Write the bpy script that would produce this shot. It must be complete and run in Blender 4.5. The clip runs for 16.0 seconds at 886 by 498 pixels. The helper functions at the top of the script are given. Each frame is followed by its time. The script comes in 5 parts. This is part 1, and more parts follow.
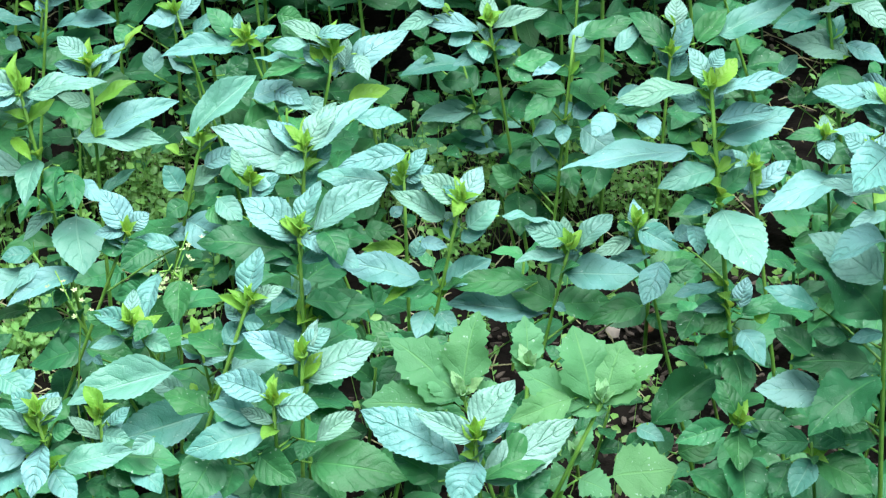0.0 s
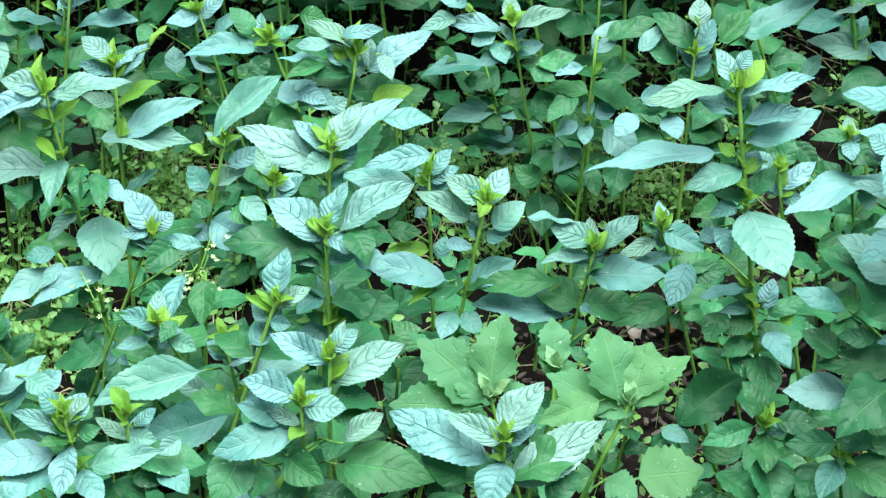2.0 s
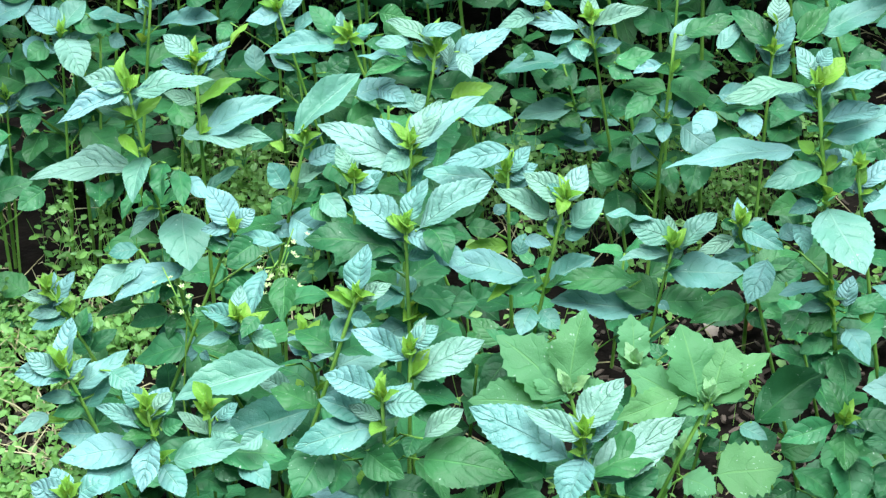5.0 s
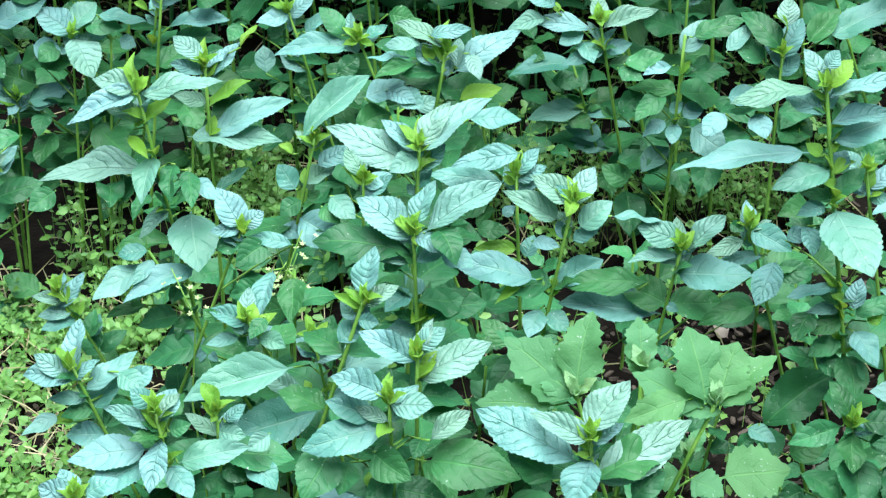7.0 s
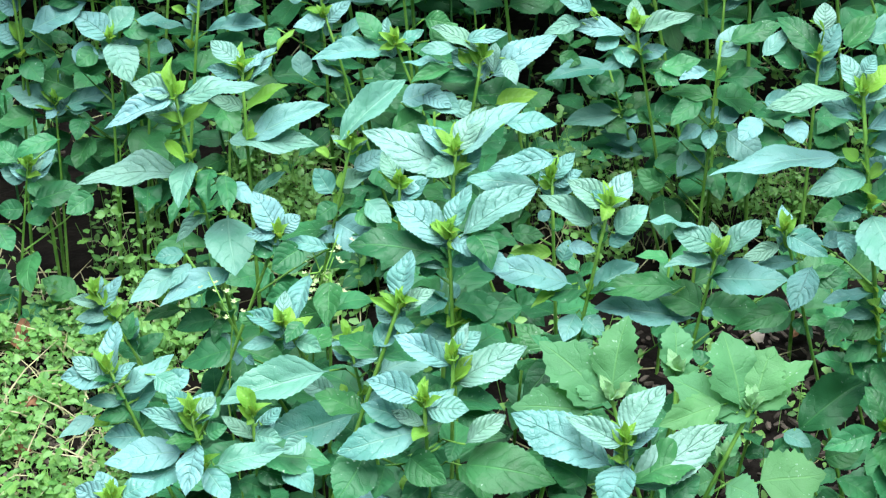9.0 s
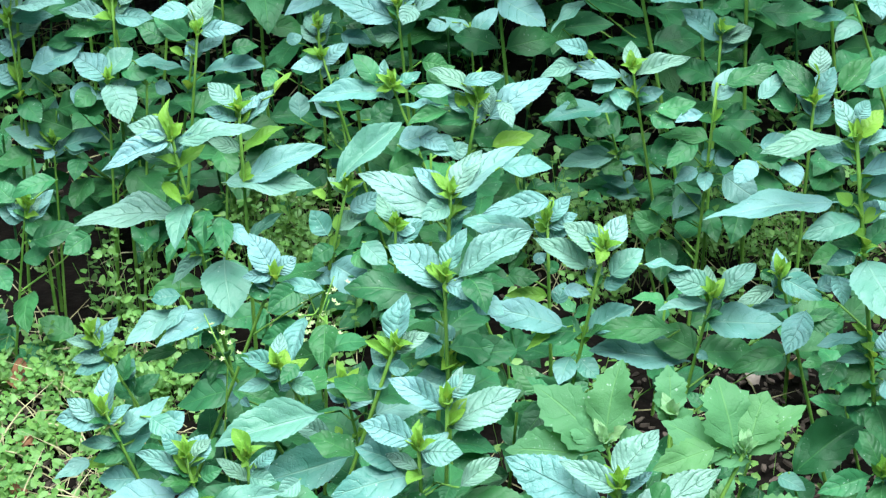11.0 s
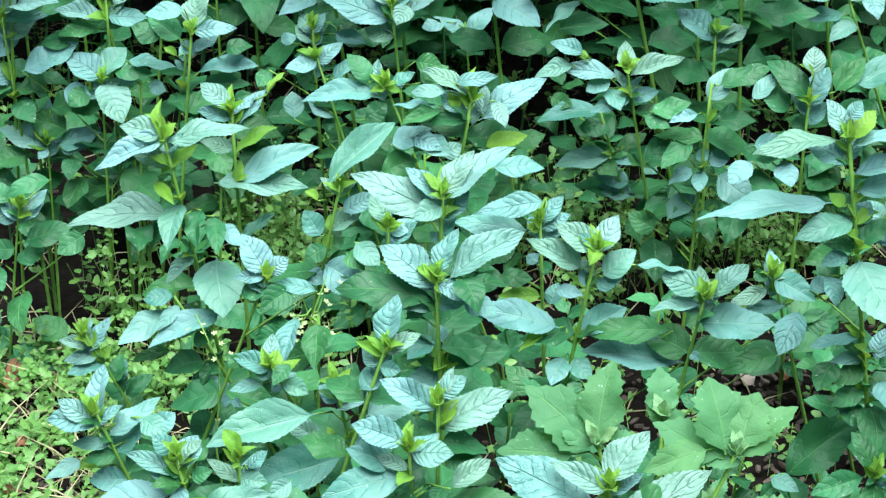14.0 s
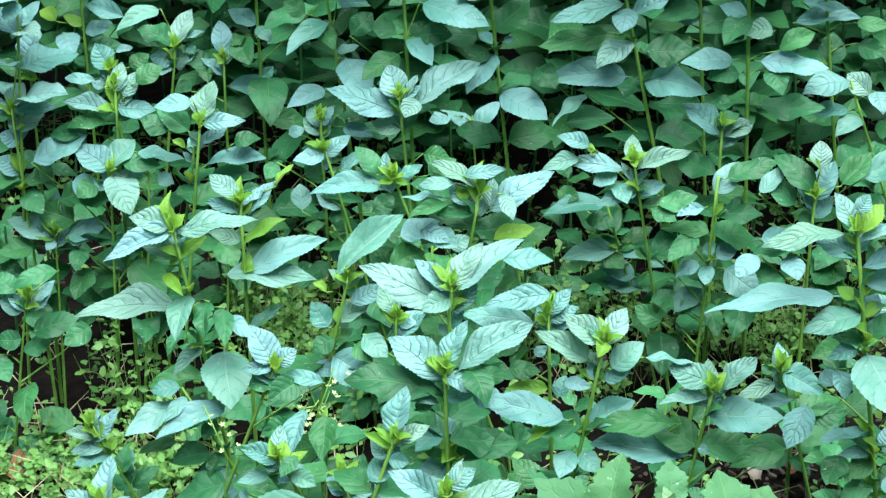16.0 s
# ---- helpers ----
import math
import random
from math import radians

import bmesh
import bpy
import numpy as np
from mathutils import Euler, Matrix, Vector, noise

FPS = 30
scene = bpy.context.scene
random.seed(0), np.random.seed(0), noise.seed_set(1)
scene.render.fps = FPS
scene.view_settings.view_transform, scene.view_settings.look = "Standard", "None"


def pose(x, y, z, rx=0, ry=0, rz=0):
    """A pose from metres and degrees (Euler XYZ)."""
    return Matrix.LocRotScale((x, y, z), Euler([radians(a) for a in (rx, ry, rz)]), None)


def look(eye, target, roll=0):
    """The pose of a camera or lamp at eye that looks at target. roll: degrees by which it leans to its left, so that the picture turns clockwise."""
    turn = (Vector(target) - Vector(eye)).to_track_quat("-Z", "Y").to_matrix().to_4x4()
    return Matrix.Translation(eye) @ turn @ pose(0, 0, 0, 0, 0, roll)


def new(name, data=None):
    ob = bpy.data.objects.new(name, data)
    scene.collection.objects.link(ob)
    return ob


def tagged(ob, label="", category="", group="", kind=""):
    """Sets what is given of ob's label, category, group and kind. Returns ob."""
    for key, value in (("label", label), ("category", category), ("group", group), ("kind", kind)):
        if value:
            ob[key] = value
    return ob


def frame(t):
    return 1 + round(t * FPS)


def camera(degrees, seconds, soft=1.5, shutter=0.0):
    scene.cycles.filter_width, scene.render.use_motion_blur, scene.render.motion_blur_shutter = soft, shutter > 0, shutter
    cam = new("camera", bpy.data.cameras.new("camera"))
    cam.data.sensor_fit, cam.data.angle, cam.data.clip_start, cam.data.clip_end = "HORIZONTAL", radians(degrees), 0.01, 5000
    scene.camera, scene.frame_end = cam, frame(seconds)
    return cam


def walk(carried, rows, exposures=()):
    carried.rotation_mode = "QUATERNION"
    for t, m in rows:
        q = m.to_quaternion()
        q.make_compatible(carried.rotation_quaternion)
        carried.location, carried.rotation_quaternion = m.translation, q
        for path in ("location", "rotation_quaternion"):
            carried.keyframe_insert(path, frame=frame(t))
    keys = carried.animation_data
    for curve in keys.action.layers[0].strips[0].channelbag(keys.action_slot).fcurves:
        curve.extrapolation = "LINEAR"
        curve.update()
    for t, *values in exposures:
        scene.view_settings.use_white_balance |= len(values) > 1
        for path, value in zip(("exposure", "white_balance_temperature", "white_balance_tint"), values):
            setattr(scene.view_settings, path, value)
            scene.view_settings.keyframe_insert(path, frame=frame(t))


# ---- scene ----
cam = camera(22.73, 16.0, soft=1.3)
ROWS = [
(0, pose(0.0000, 0.0000, 1.2000, 57.999, -0.000, -0.000)),
    (0.5, pose(-0.0070, 0.0009, 1.1993, 57.970, -0.014, 0.045)),
    (1, pose(-0.0111, -0.0003, 1.2006, 57.964, 0.006, 0.103)),
    (1.5, pose(-0.0126, 0.0017, 1.1995, 57.965, 0.018, 0.141)),
    (2, pose(-0.0142, 0.0028, 1.2009, 57.943, 0.004, 0.204)),
    (2.5, pose(-0.0155, 0.0002, 1.2008, 57.943, 0.164, 0.438)),
    (3, pose(-0.0194, -0.0049, 1.2058, 57.903, 0.481, 1.022)),
    (3.5, pose(-0.0211, -0.0063, 1.2047, 57.905, 0.727, 1.437)),
    (4, pose(-0.0223, -0.0058, 1.2043, 57.910, 0.845, 1.671)),
    (6.5, pose(-0.0142, -0.0038, 1.2048, 57.890, 0.929, 2.054)),
    (7, pose(-0.0138, -0.0046, 1.2069, 57.888, 1.039, 2.245)),
    (7.5, pose(-0.0145, -0.0045, 1.2085, 57.928, 1.102, 2.335)),
    (8, pose(-0.0165, -0.0036, 1.2077, 57.878, 1.182, 2.556)),
    (8.5, pose(-0.0151, -0.0042, 1.2086, 57.916, 1.336, 2.858)),
    (9, pose(-0.0133, -0.0079, 1.2087, 58.024, 1.432, 3.108)),
    (9.5, pose(-0.0131, -0.0095, 1.2104, 58.363, 1.387, 3.118)),
    (10, pose(-0.0126, -0.0096, 1.2128, 58.752, 1.343, 3.156)),
    (12.5, pose(-0.0046, -0.0071, 1.2177, 58.987, 1.273, 3.225)),
    (13, pose(-0.0064, -0.0080, 1.2175, 58.964, 1.311, 3.260)),
    (13.5, pose(-0.0024, -0.0065, 1.2182, 58.904, 1.287, 3.288)),
    (14, pose(-0.0018, -0.0051, 1.2150, 58.923, 1.287, 3.283)),
    (14.5, pose(-0.0043, -0.0020, 1.2158, 59.296, 1.183, 3.310)),
    (15, pose(-0.0051, -0.0025, 1.2146, 59.991, 1.203, 3.347)),
    (15.5, pose(-0.0071, -0.0046, 1.2151, 60.846, 1.186, 3.387)),
    (16, pose(-0.0077, -0.0081, 1.2147, 61.373, 1.117, 3.395)),
]
EXPOSURE, KELVIN, TINT, SKY, SUN, SOFT = 1.1, 6250, 3, 0.05, 5.0, 58

walk(cam, ROWS, exposures=[(0, EXPOSURE, KELVIN, TINT), (16, EXPOSURE, KELVIN, TINT)])

# ---- light: open shade under a bright sky, with a broad soft key from above ----
world = bpy.data.worlds.new("sky")
scene.world = world
world.use_nodes = True
wn = world.node_tree.nodes
sky = wn.new("ShaderNodeTexSky")
sky.sky_type, sky.sun_disc = "NISHITA", False
sky.sun_elevation, sky.sun_rotation = radians(77), radians(100)
wn["Background"].inputs["Strength"].default_value = SKY
world.node_tree.links.new(sky.outputs[0], wn["Background"].inputs["Color"])
sun = new("sun", bpy.data.lights.new("sun", "SUN"))
sun.data.energy, sun.data.angle, sun.data.color = SUN, radians(SOFT), (0.95, 0.98, 1.0)
sun.matrix_world = look((0.6, 0.9, 5.0), (0, 1.6, 0))


# ---- materials ----
def material(name):
    m = bpy.data.materials.new(name)
    m.use_nodes = True
    n = m.node_tree.nodes
    return m, n, m.node_tree.links, n["Principled BSDF"]


def op(n, l, kind, a, b=None, c=None):
    q = n.new("ShaderNodeMath")
    q.operation = kind
    for i, v in enumerate((a, b, c)):
        if v is None:
            continue
        if isinstance(v, (int, float)):
            q.inputs[i].default_value = v
        else:
            l.new(v, q.inputs[i])
    return q.outputs[0]


def step(n, l, value, lo, hi):
    q = n.new("ShaderNodeMapRange")
    q.interpolation_type = "SMOOTHSTEP"
    q.inputs["From Min"].default_value, q.inputs["From Max"].default_value = lo, hi
    l.new(value, q.inputs["Value"])
    return q.outputs[0]


def mix(n, l, factor, a, b):
    q = n.new("ShaderNodeMix")
    q.data_type = "RGBA"
    for i, v in ((0, factor), (6, a), (7, b)):
        if isinstance(v, (int, float)):
            q.inputs[i].default_value = v
        elif isinstance(v, tuple):
            q.inputs[i].default_value = (*v, 1)
        else:
            l.new(v, q.inputs[i])
    return q.outputs[2]


def noise_tex(n, l, scale, detail=3.0, coord=None, rough=0.55):
    q = n.new("ShaderNodeTexNoise")
    q.inputs["Scale"].default_value, q.inputs["Detail"].default_value = scale, detail
    q.inputs["Roughness"].default_value = rough
    if coord is not None:
        l.new(coord, q.inputs["Vector"])
    return q.outputs["Fac"]


def leaf_material(name, deep, light, vein, veins=7.0, rough=0.5, thin=0.2, groove=0.5, speck=0.0, through_col=(0.12, 0.4, 0.1), island=False, vein_mix=0.3, warm=0.3, net_mix=0.2, sheen=0.06, rib=0.45):
    """A leaf's skin: curved side veins sunk in grooves, a fine net between them, blotches, pale specks, and light shining through."""
    m, n, l, b = material(name)
    uv = n.new("ShaderNodeUVMap")
    sep = n.new("ShaderNodeSeparateXYZ")
    l.new(uv.outputs[0], sep.inputs[0])
    info = n.new("ShaderNodeObjectInfo")
    geo = n.new("ShaderNodeNewGeometry")
    chance = geo.outputs["Random Per Island"] if island else info.outputs["Random"]
    second = op(n, l, "FRACT", op(n, l, "MULTIPLY", chance, 7.31))
    third = op(n, l, "FRACT", op(n, l, "MULTIPLY", chance, 23.7))
    u = op(n, l, "ABSOLUTE", op(n, l, "SUBTRACT", op(n, l, "MULTIPLY", sep.outputs[0], 2.0), 1.0))
    vec = n.new("ShaderNodeVectorMath")
    l.new(geo.outputs["Position"], vec.inputs[0])
    comb = n.new("ShaderNodeCombineXYZ")
    l.new(op(n, l, "MULTIPLY", chance, 40.0), comb.inputs[0])
    l.new(comb.outputs[0], vec.inputs[1])
    pos = vec.outputs[0]
    warp = op(n, l, "MULTIPLY", noise_tex(n, l, 70.0, 3.0, pos), 0.20)
    bend = op(n, l, "MULTIPLY", op(n, l, "POWER", u, 1.35), op(n, l, "ADD", 0.2, op(n, l, "MULTIPLY", third, 0.12)))
    along = op(n, l, "ADD", op(n, l, "SUBTRACT", sep.outputs[1], bend), warp)
    wave = op(n, l, "PINGPONG", op(n, l, "MULTIPLY", along, veins), 0.5)
    side = op(n, l, "SUBTRACT", 1.0, step(n, l, wave, 0.0, 0.085))
    pillow = step(n, l, wave, 0.0, 0.4)
    gaps = step(n, l, noise_tex(n, l, 110.0, 3.0, pos), 0.36, 0.6)
    side = op(n, l, "MULTIPLY", side, op(n, l, "ADD", 0.1, op(n, l, "MULTIPLY", gaps, 0.9)))
    side = op(n, l, "MULTIPLY", side, op(n, l, "SUBTRACT", 1.0, op(n, l, "MULTIPLY", op(n, l, "POWER", u, 3.0), 0.7)))
    cells = n.new("ShaderNodeTexVoronoi")
    cells.feature = "DISTANCE_TO_EDGE"
    cells.inputs["Scale"].default_value = 330.0
    l.new(pos, cells.inputs["Vector"])
    net = op(n, l, "SUBTRACT", 1.0, step(n, l, cells.outputs["Distance"], 0.0, 0.16))
    fine = noise_tex(n, l, 500.0, 2.0, pos)
    mid = op(n, l, "SUBTRACT", 1.0, step(n, l, u, 0.015, 0.06))
    big = noise_tex(n, l, 24.0, 3.0, pos)
    tone = op(n, l, "ADD", op(n, l, "MULTIPLY", second, 0.5), op(n, l, "MULTIPLY", step(n, l, big, 0.3, 0.7), 0.5))
    col = mix(n, l, tone, deep, light)
    tint = op(n, l, "MULTIPLY", step(n, l, third, 0.4, 1.0), warm)
    col = mix(n, l, tint, col, (light[0] * 1.05 + 0.015, light[1] * 0.95, light[2] * 0.45))
    col = mix(n, l, op(n, l, "MULTIPLY", op(n, l, "MULTIPLY", net, gaps), net_mix), col, vein)
    col = mix(n, l, op(n, l, "MULTIPLY", side, op(n, l, "MULTIPLY", op(n, l, "ADD", 0.35, op(n, l, "MULTIPLY", second, 0.65)), vein_mix)), col, vein)
    col = mix(n, l, op(n, l, "MULTIPLY", mid, rib), col, (light[0] * 1.2 + 0.03, light[1] * 1.15 + 0.03, light[2] * 0.9))
    if speck:
        dots = step(n, l, noise_tex(n, l, 420.0, 1.0, pos), 0.73 - 0.03 * speck, 0.77 - 0.03 * speck)
        drop = step(n, l, noise_tex(n, l, 45.0, 1.0, pos), 0.5, 0.62)
        col = mix(n, l, op(n, l, "MULTIPLY", op(n, l, "MULTIPLY", dots, drop), 0.42), col, (0.62, 0.75, 0.62))
    l.new(col, b.inputs["Base Color"])
    rg = op(n, l, "ADD", rough, op(n, l, "MULTIPLY", op(n, l, "SUBTRACT", big, 0.5), 0.35))
    l.new(rg, b.inputs["Roughness"])
    b.inputs["Specular IOR Level"].default_value = 0.36
    b.inputs["Sheen Weight"].default_value = sheen
    b.inputs["Sheen Roughness"].default_value = 0.4
    b.inputs["Sheen Tint"].default_value = (0.7, 0.95, 1.0, 1)
    high = op(n, l, "ADD", op(n, l, "MULTIPLY", fine, 0.12), op(n, l, "MULTIPLY", pillow, 0.4))
    high = op(n, l, "SUBTRACT", high, op(n, l, "MULTIPLY", net, 0.16))
    high = op(n, l, "ADD", high, op(n, l, "MULTIPLY", noise_tex(n, l, 85.0, 2.0, pos), 2.4))
    high = op(n, l, "SUBTRACT", high, op(n, l, "MAXIMUM", op(n, l, "MULTIPLY", side, 0.7), mid))
    bump = n.new("ShaderNodeBump")
    bump.inputs["Strength"].default_value, bump.inputs["Distance"].default_value = groove, 0.0011
    l.new(high, bump.inputs["Height"])
    l.new(bump.outputs[0], b.inputs["Normal"])
    tr = n.new("ShaderNodeBsdfTranslucent")
    tr.inputs["Color"].default_value = (*through_col, 1)
    blend = n.new("ShaderNodeMixShader")
    blend.inputs[0].default_value = thin
    l.new(b.outputs[0], blend.inputs[1])
    l.new(tr.outputs[0], blend.inputs[2])
    l.new(blend.outputs[0], n["Material Output"].inputs["Surface"])
    return m


def plain(name, a, b2, scale, rough=0.7, bump=0.3, dist=0.001, island=False, gloss=0.3):
    m, n, l, b = material(name)
    geo = n.new("ShaderNodeNewGeometry")
    f = noise_tex(n, l, scale, 4.0, geo.outputs["Position"])
    fac = step(n, l, f, 0.3, 0.7)
    if island:
        fac = op(n, l, "ADD", op(n, l, "MULTIPLY", fac, 0.35), op(n, l, "MULTIPLY", geo.outputs["Random Per Island"], 0.65))
    l.new(mix(n, l, fac, a, b2), b.inputs["Base Color"])
    b.inputs["Roughness"].default_value = rough
    b.inputs["Specular IOR Level"].default_value = gloss
    q = n.new("ShaderNodeBump")
    q.inputs["Strength"].default_value, q.inputs["Distance"].default_value = bump, dist
    l.new(f, q.inputs["Height"])
    l.new(q.outputs[0], b.inputs["Normal"])
    return m


# Dark end lowered below the leaf's own green, to carry shade between shoots.
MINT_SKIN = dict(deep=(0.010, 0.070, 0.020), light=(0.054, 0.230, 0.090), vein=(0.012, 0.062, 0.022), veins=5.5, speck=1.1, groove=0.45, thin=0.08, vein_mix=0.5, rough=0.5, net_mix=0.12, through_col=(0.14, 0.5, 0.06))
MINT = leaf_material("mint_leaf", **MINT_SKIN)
# Base colour holds the blue-white sky sheen of leaves that face up.
PALE_MINT = leaf_material("sky_sheen_mint_leaf", (0.068, 0.245, 0.172), (0.205, 0.385, 0.390), (0.028, 0.15, 0.075), veins=5.5, rough=0.46, thin=0.1, through_col=(0.18, 0.5, 0.14), groove=0.5, vein_mix=0.55, speck=1.2, warm=0.2, net_mix=0.12)
# Pale, dark-veined top leaves; the sky's blue sheen is also in the colour.
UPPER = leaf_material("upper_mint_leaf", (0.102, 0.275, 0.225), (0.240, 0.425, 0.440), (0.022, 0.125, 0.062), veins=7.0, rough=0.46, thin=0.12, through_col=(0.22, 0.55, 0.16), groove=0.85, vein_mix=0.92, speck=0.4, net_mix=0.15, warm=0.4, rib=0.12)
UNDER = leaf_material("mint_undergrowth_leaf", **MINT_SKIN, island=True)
YOUNG = leaf_material("young_mint_leaf", (0.13, 0.33, 0.035), (0.27, 0.50, 0.085), (0.08, 0.25, 0.03), rough=0.45, thin=0.35, through_col=(0.5, 0.7, 0.08))
GOOSE = leaf_material("goosefoot_leaf", (0.064, 0.205, 0.076), (0.110, 0.285, 0.130), (0.045, 0.17, 0.05), veins=3.5, rough=0.62, thin=0.25, groove=0.45, speck=1.8, through_col=(0.3, 0.6, 0.1), vein_mix=0.2, net_mix=0.05)
MEALY = leaf_material("mealy_goosefoot_leaf", (0.13, 0.30, 0.11), (0.25, 0.42, 0.22), (0.10, 0.25, 0.10), veins=4.0, rough=0.8, thin=0.2, groove=0.3, speck=0.6, through_col=(0.3, 0.6, 0.1))
STEM = plain("stem_green", (0.12, 0.28, 0.04), (0.22, 0.40, 0.075), 60, 0.45)
# Set far below real soil, so the gaps' deep shade sits in its colour.
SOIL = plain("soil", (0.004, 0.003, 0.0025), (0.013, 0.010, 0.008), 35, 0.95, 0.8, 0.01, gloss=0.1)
CHIP = plain("bark_chip", (0.018, 0.013, 0.010), (0.15, 0.115, 0.095), 120, 0.8, 0.5, 0.002, island=True, gloss=0.2)
STRAW = plain("dry_straw", (0.20, 0.18, 0.08), (0.48, 0.43, 0.26), 80, 0.7, island=True)
DEAD = plain("dead_leaf", (0.12, 0.05, 0.025), (0.30, 0.14, 0.07), 90, 0.7, 0.5)
WEED = leaf_material("weed_leaf", (0.060, 0.190, 0.036), (0.230, 0.430, 0.130), (0.03, 0.11, 0.02), veins=3.0, rough=0.45, thin=0.25, groove=0.1, island=True, through_col=(0.25, 0.5, 0.06))


# ---- helpers for things ----
def mesh_of(name, verts, faces, mat, uvs=None, smooth=True):
    me = bpy.data.meshes.new(name)
    me.from_pydata([tuple(v) for v in verts], [], [tuple(f) for f in faces])
    me.materials.append(mat)
    if smooth:
        me.polygons.foreach_set("use_smooth", np.ones(len(me.polygons), dtype=bool))
    if uvs is not None:
        layer = me.uv_layers.new(name="UVMap")
        idx = np.empty(len(me.loops), dtype=np.int32)
        me.loops.foreach_get("vertex_index", idx)
        layer.data.foreach_set("uv", np.asarray(uvs, dtype=np.float32)[idx].ravel())
    return me


def blade(name, mat, teeth, cols, bulge, fold, twist, wave, seed, peak=0.38, bite=0.042, lobes=0):
    """A leaf of unit length along x and unit width: short stalk, toothed edge, folded on its midrib, arched along its length."""
    rng = np.random.RandomState(seed)
    rows = 2 * teeth + 1
    us = np.array([-1, -0.62, -0.25, 0, 0.25, 0.62, 1]) if cols == 6 else np.array([-1, -0.5, 0, 0.5, 1]) if cols == 4 else np.array([-1, 0, 1])
    bq = 0.98
    a = bq * peak / (1 - peak)
    top = peak ** a * (1 - peak) ** bq
    verts, uvs, faces = [], [], []
    ph = rng.uniform(0, 6.28, 4)
    for k in range(rows + 2):
        if k == 0:
            v, w = 0.0, 0.02
        elif k == 1:
            v, w = 0.05, 0.022
        else:
            q = (k - 1) / rows
            v = 0.05 + 0.95 * q
            w = 0.5 * (q ** a * (1 - q) ** bq) / top if q < 1 else 0.004
            w = max(w, 0.004)
        tooth = (1 if k % 2 else -1) * bite * min(w, 0.3) * (1 + 0.4 * rng.uniform(-1, 1)) if 1 < k < rows + 1 else 0
        lobe = 1 + (0.10 * math.sin(lobes * 6.28 * v + ph[3]) if lobes and k > 1 else 0)
        for u in us:
            ww = w * lobe + (tooth if abs(u) == 1 else 0)
            ang = twist * (v - 0.5)
            y, x = u * ww, v + (0.5 * tooth if abs(u) == 1 else 0) * 0.4
            z = bulge * 4 * v * (1 - v) + fold * abs(u) * w * (1 + 0.3 * math.sin(3 * v + ph[0])) - 0.5 * fold * w * u * u
            z += 0.6 * wave * abs(u) * w * math.sin(11 * v + ph[1] + (1.3 if u > 0 else 0))
            z += ang * u * w
            y += 0.03 * math.sin(3.1 * v + ph[2]) * v * (1 - v) * 4
            verts.append((x, y, z))
            uvs.append((0.5 + 0.5 * u, v))
    c = len(us)
    for k in range(rows + 1):
        for j in range(c - 1):
            faces.append((k * c + j, (k + 1) * c + j, (k + 1) * c + j + 1, k * c + j + 1))
    return mesh_of(name, verts, faces, mat, uvs)


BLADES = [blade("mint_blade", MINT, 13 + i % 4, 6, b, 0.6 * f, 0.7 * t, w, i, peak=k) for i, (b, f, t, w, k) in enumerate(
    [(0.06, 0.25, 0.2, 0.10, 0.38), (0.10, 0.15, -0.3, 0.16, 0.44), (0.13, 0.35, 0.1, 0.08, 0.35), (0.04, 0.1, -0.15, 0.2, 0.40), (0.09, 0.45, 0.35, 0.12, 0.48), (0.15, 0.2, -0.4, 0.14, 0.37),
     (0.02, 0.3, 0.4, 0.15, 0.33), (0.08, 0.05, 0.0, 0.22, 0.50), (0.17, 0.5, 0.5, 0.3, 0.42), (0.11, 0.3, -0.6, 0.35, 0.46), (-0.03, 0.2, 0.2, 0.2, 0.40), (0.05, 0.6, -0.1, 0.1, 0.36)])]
PALES = [blade("sky_sheen_blade", PALE_MINT, 13 + i % 3, 6, 0.65 * b, 0.8 * f, 0.9 * t, 1.1 * w, 30 + i, peak=k) for i, (b, f, t, w, k) in enumerate(
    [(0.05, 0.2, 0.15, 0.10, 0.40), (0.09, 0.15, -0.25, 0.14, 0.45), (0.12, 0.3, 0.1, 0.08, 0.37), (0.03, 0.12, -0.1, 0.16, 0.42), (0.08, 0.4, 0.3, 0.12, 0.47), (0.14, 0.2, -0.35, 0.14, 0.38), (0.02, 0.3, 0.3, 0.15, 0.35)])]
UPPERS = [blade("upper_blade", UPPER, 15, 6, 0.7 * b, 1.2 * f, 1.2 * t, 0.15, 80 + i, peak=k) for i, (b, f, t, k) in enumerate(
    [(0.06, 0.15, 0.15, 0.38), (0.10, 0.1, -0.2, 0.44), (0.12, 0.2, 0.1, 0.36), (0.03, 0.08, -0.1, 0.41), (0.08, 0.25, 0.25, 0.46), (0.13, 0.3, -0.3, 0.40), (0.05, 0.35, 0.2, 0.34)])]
YOUNGS = [blade("young_blade", YOUNG, 9, 4, b, f, t, 0.1, 20 + i, bite=0.06) for i, (b, f, t) in enumerate([(0.08, 0.5, 0.2), (0.14, 0.6, -0.3), (0.03, 0.4, 0.4)])]
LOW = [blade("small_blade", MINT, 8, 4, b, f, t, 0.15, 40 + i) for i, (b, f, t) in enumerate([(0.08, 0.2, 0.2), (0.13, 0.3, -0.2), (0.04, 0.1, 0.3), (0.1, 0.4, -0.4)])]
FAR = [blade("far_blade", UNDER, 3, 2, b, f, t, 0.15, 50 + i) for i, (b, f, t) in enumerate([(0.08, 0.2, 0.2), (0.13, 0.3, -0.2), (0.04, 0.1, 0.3)])]
